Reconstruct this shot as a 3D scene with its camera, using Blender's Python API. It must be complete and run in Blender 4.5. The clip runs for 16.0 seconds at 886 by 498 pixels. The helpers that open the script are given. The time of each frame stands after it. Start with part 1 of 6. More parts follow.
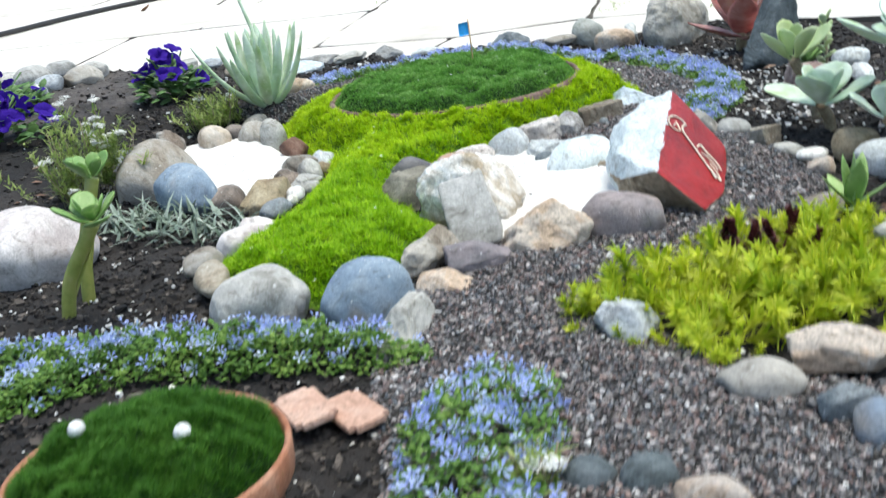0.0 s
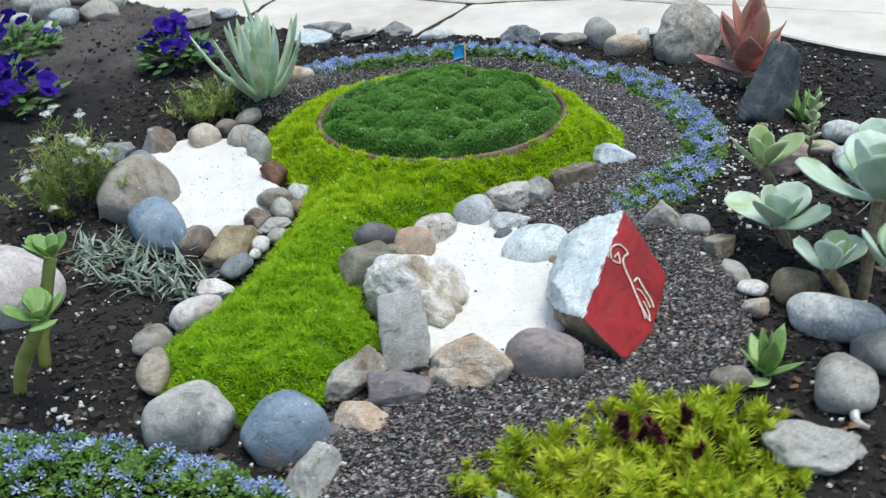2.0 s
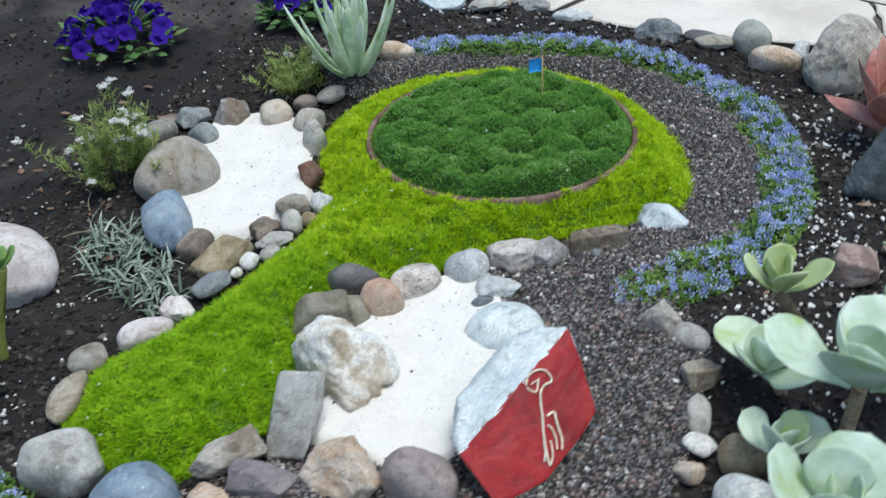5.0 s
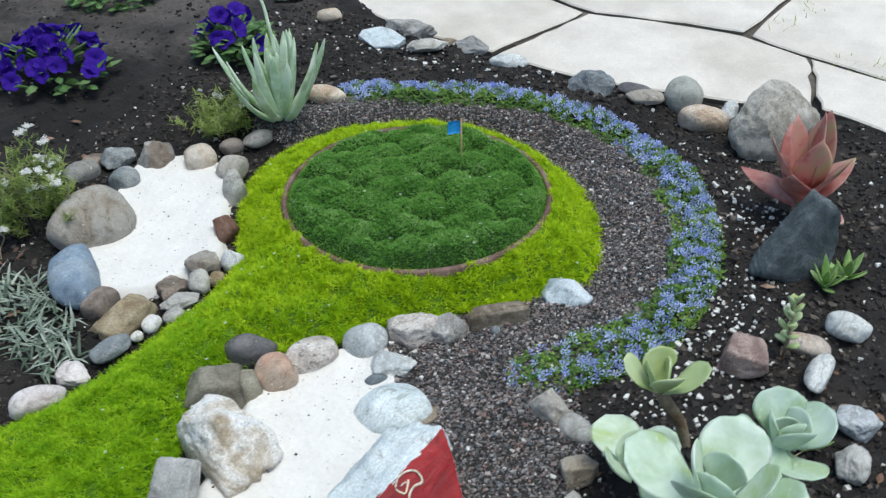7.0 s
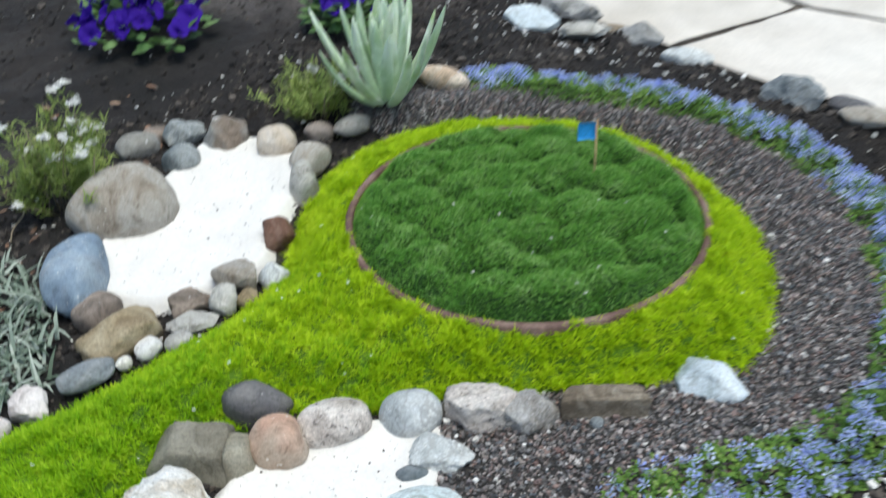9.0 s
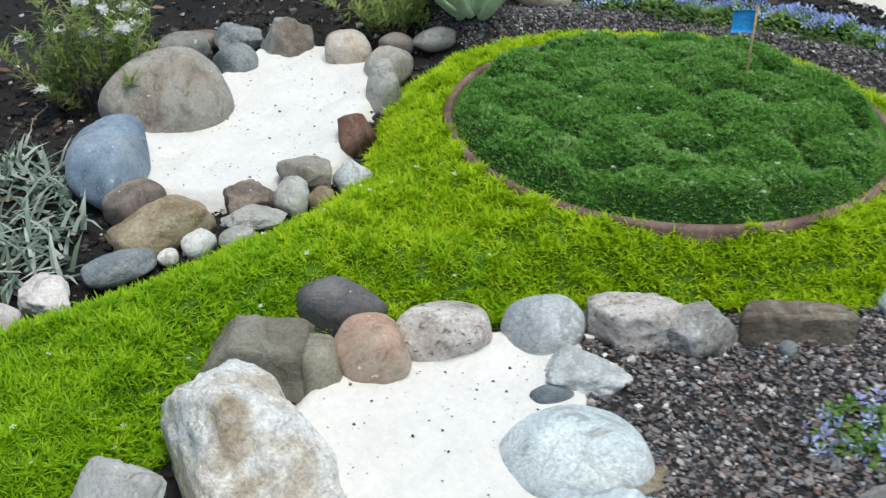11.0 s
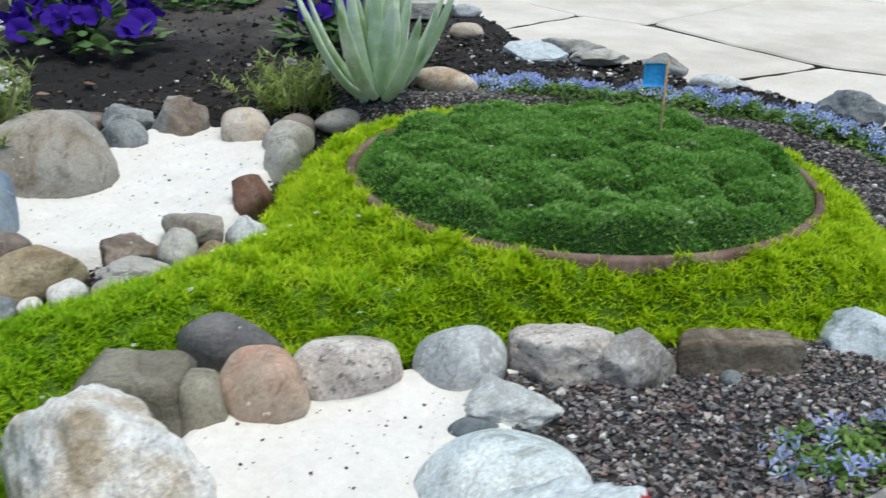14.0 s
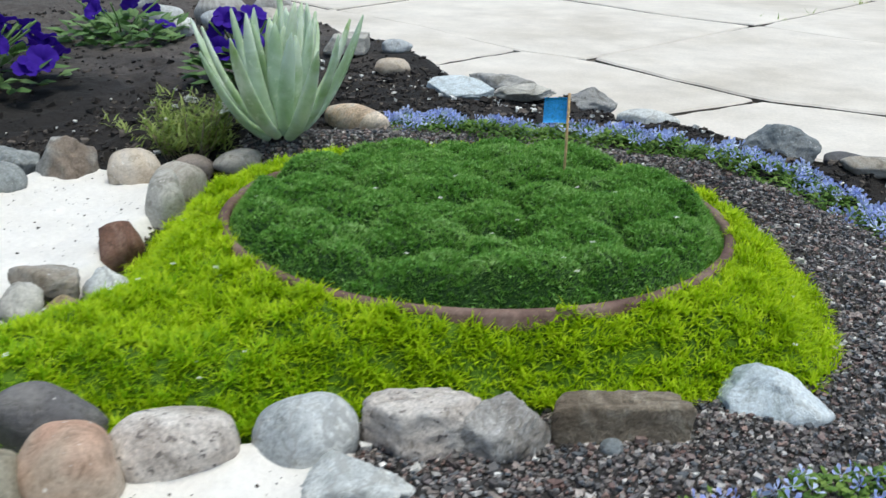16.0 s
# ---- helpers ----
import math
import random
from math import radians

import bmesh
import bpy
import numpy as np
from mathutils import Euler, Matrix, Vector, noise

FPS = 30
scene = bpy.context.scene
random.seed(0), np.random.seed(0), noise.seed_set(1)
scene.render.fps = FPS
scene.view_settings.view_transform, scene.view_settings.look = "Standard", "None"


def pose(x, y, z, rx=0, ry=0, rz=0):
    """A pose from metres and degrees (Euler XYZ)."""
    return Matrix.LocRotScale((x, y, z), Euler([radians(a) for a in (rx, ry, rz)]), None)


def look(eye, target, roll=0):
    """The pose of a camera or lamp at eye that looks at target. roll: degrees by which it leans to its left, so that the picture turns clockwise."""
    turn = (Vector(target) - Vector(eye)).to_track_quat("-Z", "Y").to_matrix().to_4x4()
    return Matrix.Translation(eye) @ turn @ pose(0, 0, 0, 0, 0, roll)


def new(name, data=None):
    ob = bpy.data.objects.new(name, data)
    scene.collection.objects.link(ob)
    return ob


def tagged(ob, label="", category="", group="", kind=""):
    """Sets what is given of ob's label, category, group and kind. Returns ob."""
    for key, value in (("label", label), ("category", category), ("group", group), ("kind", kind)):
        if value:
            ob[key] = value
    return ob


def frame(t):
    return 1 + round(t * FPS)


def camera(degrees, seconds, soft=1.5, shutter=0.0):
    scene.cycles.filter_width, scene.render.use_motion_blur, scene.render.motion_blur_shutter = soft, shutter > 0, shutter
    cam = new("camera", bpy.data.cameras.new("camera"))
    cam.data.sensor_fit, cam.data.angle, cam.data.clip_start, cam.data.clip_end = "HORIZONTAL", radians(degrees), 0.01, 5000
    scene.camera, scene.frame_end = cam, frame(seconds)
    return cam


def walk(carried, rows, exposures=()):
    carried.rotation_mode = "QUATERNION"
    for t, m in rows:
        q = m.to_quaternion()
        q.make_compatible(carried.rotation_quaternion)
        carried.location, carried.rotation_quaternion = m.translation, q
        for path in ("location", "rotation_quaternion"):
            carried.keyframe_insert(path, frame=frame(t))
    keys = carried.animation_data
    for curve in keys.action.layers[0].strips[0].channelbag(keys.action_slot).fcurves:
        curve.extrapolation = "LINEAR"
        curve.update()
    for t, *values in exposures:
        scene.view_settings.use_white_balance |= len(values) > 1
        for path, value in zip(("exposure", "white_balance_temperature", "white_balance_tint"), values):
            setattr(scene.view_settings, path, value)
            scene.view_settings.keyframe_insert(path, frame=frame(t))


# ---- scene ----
cam = camera(47.44, 16.0, soft=1.3, shutter=0.9)
PATH = [
    (0, (0.1660, -0.0365, 0.4585), (-0.0465, 1.8341, -0.2166), -8.27),
    (0.5, (0.1955, -0.0039, 0.5176), (-0.0434, 1.8612, -0.1636), -6.85),
    (1, (0.2354, 0.0187, 0.6067), (-0.0228, 1.8561, -0.1401), -5.81),
    (1.5, (0.2884, 0.0507, 0.7248), (0.0021, 1.8322, -0.1378), -4.84),
    (2, (0.3303, 0.0776, 0.8020), (0.0250, 1.8154, -0.1397), -3.52),
    (2.5, (0.3715, 0.0958, 0.8578), (0.0424, 1.7923, -0.1490), -2.22),
    (3, (0.4137, 0.1450, 0.9158), (0.0409, 1.7788, -0.1759), -1.43),
    (5.5, (0.8008, 0.5264, 1.0048), (-0.0548, 1.9412, -0.1204), -3.93),
    (6, (0.8259, 0.5576, 1.0460), (-0.0189, 1.9799, -0.0779), -3.34),
    (6.5, (0.8196, 0.5909, 1.0714), (0.0114, 2.0187, -0.0724), -2.30),
    (7, (0.8288, 0.6196, 1.1114), (0.0478, 2.0388, -0.0616), -1.22),
    (7.5, (0.7963, 0.6854, 1.1184), (0.0128, 2.0901, -0.0703), 0.21),
    (8, (0.7758, 0.8089, 1.0407), (-0.1157, 2.1836, -0.1062), -0.26),
    (8.5, (0.7513, 0.9344, 0.9476), (-0.2569, 2.2503, -0.1712), -1.05),
    (9, (0.7205, 1.0492, 0.8587), (-0.3779, 2.2612, -0.2922), -2.48),
    (9.5, (0.6833, 1.1134, 0.7774), (-0.4494, 2.2275, -0.4374), -3.59),
    (10, (0.6206, 1.0744, 0.6963), (-0.4738, 2.2414, -0.5038), -0.83),
    (12.5, (0.5036, 1.0435, 0.4448), (-0.6695, 2.4197, -0.4094), 1.03),
    (13, (0.5047, 1.0505, 0.4248), (-0.6494, 2.4682, -0.3866), 1.39),
    (13.5, (0.5091, 1.0580, 0.4120), (-0.6132, 2.5200, -0.3645), 1.85),
    (14, (0.5191, 1.0738, 0.4095), (-0.5815, 2.5609, -0.3503), 2.01),
    (14.5, (0.5287, 1.0974, 0.4089), (-0.5572, 2.6019, -0.3375), 2.08),
    (15, (0.5348, 1.1260, 0.4054), (-0.5423, 2.6447, -0.3248), 2.20),
    (15.5, (0.5375, 1.1605, 0.4011), (-0.5341, 2.6907, -0.3132), 2.14),
    (16, (0.5446, 1.1996, 0.3925), (-0.5386, 2.7322, -0.2986), 1.80),
]
walk(cam, [(t, look(eye, target, roll)) for t, eye, target, roll in PATH], [(0.0, 0.93, 6350, 1), (0.5, 0.65, 6300, 1), (2.5, 0.45, 6200, 1), (6.0, 0.36, 6100, 1), (7.2, 0.35, 6200, 1), (8.5, 0.53, 6250, 1), (10.0, 0.46, 6350, 1), (12.5, 0.34, 6400, 1), (16.0, 0.4, 6400, 1)])

# ---- world and light: bright, soft, open shade ----
world = bpy.data.worlds.new("sky")
scene.world = world
world.use_nodes = True
wn, wl = world.node_tree.nodes, world.node_tree.links
sky = wn.new("ShaderNodeTexSky")
sky.sky_type, sky.sun_disc = "NISHITA", False
sky.sun_elevation, sky.sun_rotation = radians(76), radians(86)
sky.air_density, sky.dust_density = 1.0, 3.0
wn["Background"].inputs["Strength"].default_value = 0.13
wl.new(sky.outputs["Color"], wn["Background"].inputs["Color"])
sun_data = bpy.data.lights.new("sun", "SUN")
sun_data.energy, sun_data.angle, sun_data.color = 1.4, radians(30), (1.0, 0.96, 0.9)
sun = new("sun", sun_data)
sun.matrix_world = look((0.34, 0.02, 1.6), (0, 0, 0))

# ---- materials ----


def ramp(nt, stops):
    node = nt.nodes.new("ShaderNodeValToRGB")
    e = node.color_ramp.elements
    while len(e) < len(stops):
        e.new(0.5)
    for el, (p, c) in zip(e, stops):
        el.position, el.color = p, (*c, 1)
    return node


def spread(cols, lo=0.3, hi=0.7):
    n = max(len(cols) - 1, 1)
    return [(lo + (hi - lo) * i / n, c) for i, c in enumerate(cols)]


def noise_node(nt, vec, scale, detail=4.0, rough=0.6, distort=0.0):
    node = nt.nodes.new("ShaderNodeTexNoise")
    for key, v in (("Scale", scale), ("Detail", detail), ("Roughness", rough), ("Distortion", distort)):
        node.inputs[key].default_value = v
    nt.links.new(vec, node.inputs["Vector"])
    return node


def mixed(nt, fac, a, b, kind="MIX"):
    node = nt.nodes.new("ShaderNodeMix")
    node.data_type, node.blend_type = "RGBA", kind
    for sock, v in ((0, fac), (6, a), (7, b)):
        if hasattr(v, "is_linked"):
            nt.links.new(v, node.inputs[sock])
        else:
            node.inputs[sock].default_value = v if sock == 0 else (*v, 1)
    return node.outputs[2]


def base_material(name):
    m = bpy.data.materials.new(name)
    m.use_nodes = True
    nt = m.node_tree
    return m, nt, nt.nodes["Principled BSDF"]


def shifted(nt):
    """Object coordinates, moved by a random amount for each object."""
    co = nt.nodes.new("ShaderNodeTexCoord")
    info = nt.nodes.new("ShaderNodeObjectInfo")
    mul = nt.nodes.new("ShaderNodeVectorMath")
    mul.operation = "MULTIPLY_ADD"
    nt.links.new(info.outputs["Random"], mul.inputs[0])
    mul.inputs[1].default_value = (7.0, 13.0, 5.0)
    nt.links.new(co.outputs["Object"], mul.inputs[2])
    return mul.outputs[0], info.outputs["Random"]


def bumped(nt, bsdf, sources, strength, distance):
    last = None
    for out, s, d in sources:
        b = nt.nodes.new("ShaderNodeBump")
        b.inputs["Strength"].default_value, b.inputs["Distance"].default_value = s * strength, d * distance
        nt.links.new(out, b.inputs["Height"])
        if last:
            nt.links.new(last, b.inputs["Normal"])
        last = b.outputs["Normal"]
    nt.links.new(last, bsdf.inputs["Normal"])


def mineral(name, cols, speck=None, speck_at=0.62, patch=14.0, rough=0.75, relief=1.0, veins=None, vein_scale=9.0, flecks=0.0, second=None):
    """Stone: large patches, stains, fine grain, optional specks, veins, pale flecks and a second rock colour."""
    m, nt, bsdf = base_material(name)
    vec, rnd = shifted(nt)
    big = noise_node(nt, vec, patch, 6, 0.66, 0.9)
    col = ramp(nt, spread(cols, 0.38, 0.62))
    nt.links.new(big.outputs["Fac"], col.inputs["Fac"])
    out = col.outputs["Color"]
    if second:
        other = noise_node(nt, vec, patch * 0.55, 3, 0.6, 0.4)
        mask = ramp(nt, [(0.54, (0, 0, 0)), (0.63, (0.85, 0.85, 0.85))])
        nt.links.new(other.outputs["Fac"], mask.inputs["Fac"])
        out = mixed(nt, mask.outputs["Color"], out, second)
    fine = noise_node(nt, vec, 320, 5, 0.75)
    strong = 0.9 if relief > 1.2 else 0.62
    grain = ramp(nt, [(0.3, (0.68, 0.68, 0.68)), (0.7, (1.5, 1.5, 1.5))])
    nt.links.new(fine.outputs["Fac"], grain.inputs["Fac"])
    out = mixed(nt, strong, out, grain.outputs["Color"], "MULTIPLY")
    blot = noise_node(nt, vec, patch * 4.0, 5, 0.72, 1.6)
    stain = ramp(nt, [(0.34, (0.52, 0.5, 0.46)), (0.47, (0.97, 0.97, 0.96)), (0.56, (1.0, 1.0, 1.0)), (0.68, (1.2, 1.2, 1.2))])
    nt.links.new(blot.outputs["Fac"], stain.inputs["Fac"])
    out = mixed(nt, 0.8, out, stain.outputs["Color"], "MULTIPLY")
    if speck:
        sp = noise_node(nt, vec, 150, 3, 0.6)
        mask = ramp(nt, [(speck_at, (0, 0, 0)), (speck_at + 0.06, (1, 1, 1))])
        nt.links.new(sp.outputs["Fac"], mask.inputs["Fac"])
        out = mixed(nt, mask.outputs["Color"], out, speck)
    if veins:
        wv = nt.nodes.new("ShaderNodeTexWave")
        for key, v in (("Scale", vein_scale), ("Distortion", 9.0), ("Detail", 4.0), ("Detail Scale", 2.0)):
            wv.inputs[key].default_value = v
        nt.links.new(vec, wv.inputs["Vector"])
        mask = ramp(nt, [(0.93, (0, 0, 0)), (0.985, (0.75, 0.75, 0.75))])
        nt.links.new(wv.outputs["Fac"], mask.inputs["Fac"])
        out = mixed(nt, mask.outputs["Color"], out, veins)
    if flecks:
        fl = noise_node(nt, vec, 130, 2, 0.5, 0.1)
        mask = ramp(nt, [(0.74 - 0.06 * flecks, (0, 0, 0)), (0.77 - 0.06 * flecks, (0.7, 0.7, 0.7))])
        nt.links.new(fl.outputs["Fac"], mask.inputs["Fac"])
        out = mixed(nt, mask.outputs["Color"], out, (0.72, 0.72, 0.69))
    tint = ramp(nt, [(0.0, (0.84, 0.84, 0.87)), (1.0, (1.14, 1.11, 1.06))])
    nt.links.new(rnd, tint.inputs["Fac"])
    out = mixed(nt, 1.0, out, tint.outputs["Color"], "MULTIPLY")
    nt.links.new(out, bsdf.inputs["Base Color"])
    bsdf.inputs["Roughness"].default_value = rough
    bumped(nt, bsdf, [(big.outputs["Fac"], 0.6, 5.0), (blot.outputs["Fac"], 0.6, 2.6), (fine.outputs["Fac"], 0.7 * strong, 0.9)], relief, 0.001)
    return m


def leafy(name, cols, rough=0.55, through_light=0.3, patch=0.0, spec=0.4):
    """Small leaves and blades: colour differs from leaf to leaf, and from clump to clump."""
    m, nt, bsdf = base_material(name)
    geo = nt.nodes.new("ShaderNodeNewGeometry")
    col = ramp(nt, spread(cols, 0.0, 1.0))
    fac = geo.outputs["Random Per Island"]
    if patch:
        big = noise_node(nt, geo.outputs["Position"], patch, 3, 0.6)
        mp = nt.nodes.new("ShaderNodeMapRange")
        mp.inputs["From Min"].default_value, mp.inputs["From Max"].default_value = 0.3, 0.7
        nt.links.new(big.outputs["Fac"], mp.inputs["Value"])
        ave = nt.nodes.new("ShaderNodeMix")
        ave.inputs[0].default_value = 0.5
        nt.links.new(fac, ave.inputs[2])
        nt.links.new(mp.outputs["Result"], ave.inputs[3])
        fac = ave.outputs[0]
    nt.links.new(fac, col.inputs["Fac"])
    nt.links.new(col.outputs["Color"], bsdf.inputs["Base Color"])
    bsdf.inputs["Roughness"].default_value = rough
    bsdf.inputs["Specular IOR Level"].default_value = spec
    if through_light:
        tr = nt.nodes.new("ShaderNodeBsdfTranslucent")
        nt.links.new(col.outputs["Color"], tr.inputs["Color"])
        mx = nt.nodes.new("ShaderNodeMixShader")
        mx.inputs["Fac"].default_value = through_light
        nt.links.new(bsdf.outputs["BSDF"], mx.inputs[1])
        nt.links.new(tr.outputs["BSDF"], mx.inputs[2])
        nt.links.new(mx.outputs["Shader"], nt.nodes["Material Output"].inputs["Surface"])
    return m


def fleshy(name, cols, edge=None, rough=0.5, patch=30.0):
    """Thick succulent leaves: waxy, mottled, with a bloom."""
    m, nt, bsdf = base_material(name)
    vec, rnd = shifted(nt)
    big = noise_node(nt, vec, patch, 4, 0.6, 0.5)
    col = ramp(nt, spread(cols))
    nt.links.new(big.outputs["Fac"], col.inputs["Fac"])
    tint = ramp(nt, [(0.0, (0.8, 0.86, 0.82)), (1.0, (1.12, 1.08, 1.05))])
    nt.links.new(rnd, tint.inputs["Fac"])
    out = mixed(nt, 1.0, col.outputs["Color"], tint.outputs["Color"], "MULTIPLY")
    fine = noise_node(nt, vec, 300, 3, 0.6)
    if edge:
        spots = ramp(nt, [(0.6, (0, 0, 0)), (0.72, (0.7, 0.7, 0.7))])
        sp = noise_node(nt, vec, 90, 3, 0.6)
        nt.links.new(sp.outputs["Fac"], spots.inputs["Fac"])
        out = mixed(nt, spots.outputs["Color"], out, edge)
    nt.links.new(out, bsdf.inputs["Base Color"])
    bsdf.inputs["Roughness"].default_value = rough
    bsdf.inputs["Subsurface Weight"].default_value = 0.12
    bsdf.inputs["Subsurface Radius"].default_value = (0.006, 0.008, 0.004)
    bumped(nt, bsdf, [(big.outputs["Fac"], 0.3, 2.0), (fine.outputs["Fac"], 0.2, 0.3)], 1.0, 0.001)
    return m


def grains(name, cols, rough=0.7, white=0.0, dark=0.0):
    """Crumbs, chips and pebbles: one colour for each grain."""
    m, nt, bsdf = base_material(name)
    geo = nt.nodes.new("ShaderNodeNewGeometry")
    col = ramp(nt, spread(cols, 0.0, 1.0))
    nt.links.new(geo.outputs["Random Per Island"], col.inputs["Fac"])
    fine = noise_node(nt, geo.outputs["Position"], 500, 3, 0.7)
    g = ramp(nt, [(0.3, (0.6, 0.6, 0.6)), (0.7, (1.25, 1.25, 1.25))])
    nt.links.new(fine.outputs["Fac"], g.inputs["Fac"])
    nt.links.new(mixed(nt, 0.8, col.outputs["Color"], g.outputs["Color"], "MULTIPLY"), bsdf.inputs["Base Color"])
    bsdf.inputs["Roughness"].default_value = rough
    bumped(nt, bsdf, [(fine.outputs["Fac"], 0.5, 0.6)], 1.0, 0.001)
    return m


def surface(name, cols, big=6.0, mid=60.0, fine=500.0, rough=0.9, relief=1.0, specks=(), soft=1.0):
    """Soil, sand, paving: three scales of variation, and small specks."""
    m, nt, bsdf = base_material(name)
    co = nt.nodes.new("ShaderNodeTexCoord")
    vec = co.outputs["Object"]
    a, b, c = noise_node(nt, vec, big, 4, 0.6), noise_node(nt, vec, mid, 5, 0.65), noise_node(nt, vec, fine, 3, 0.7)
    col = ramp(nt, spread(cols, 0.33, 0.67))
    nt.links.new(a.outputs["Fac"], col.inputs["Fac"])
    g1 = ramp(nt, [(0.3, (0.7, 0.7, 0.7)), (0.7, (1.15, 1.15, 1.15))])
    nt.links.new(b.outputs["Fac"], g1.inputs["Fac"])
    g2 = ramp(nt, [(0.3, (0.8, 0.8, 0.8)), (0.7, (1.1, 1.1, 1.1))])
    nt.links.new(c.outputs["Fac"], g2.inputs["Fac"])
    out = mixed(nt, 0.75 * soft, col.outputs["Color"], g1.outputs["Color"], "MULTIPLY")
    out = mixed(nt, 0.8 * soft, out, g2.outputs["Color"], "MULTIPLY")
    for color, scale, at in specks:
        sp = noise_node(nt, vec, scale, 2, 0.5)
        mask = ramp(nt, [(at, (0, 0, 0)), (at + 0.04, (1, 1, 1))])
        nt.links.new(sp.outputs["Fac"], mask.inputs["Fac"])
        out = mixed(nt, mask.outputs["Color"], out, color)
    nt.links.new(out, bsdf.inputs["Base Color"])
    bsdf.inputs["Roughness"].default_value = rough
    bumped(nt, bsdf, [(b.outputs["Fac"], 0.8, 6.0), (c.outputs["Fac"], 0.7, 1.2)], relief, 0.001)
    return m


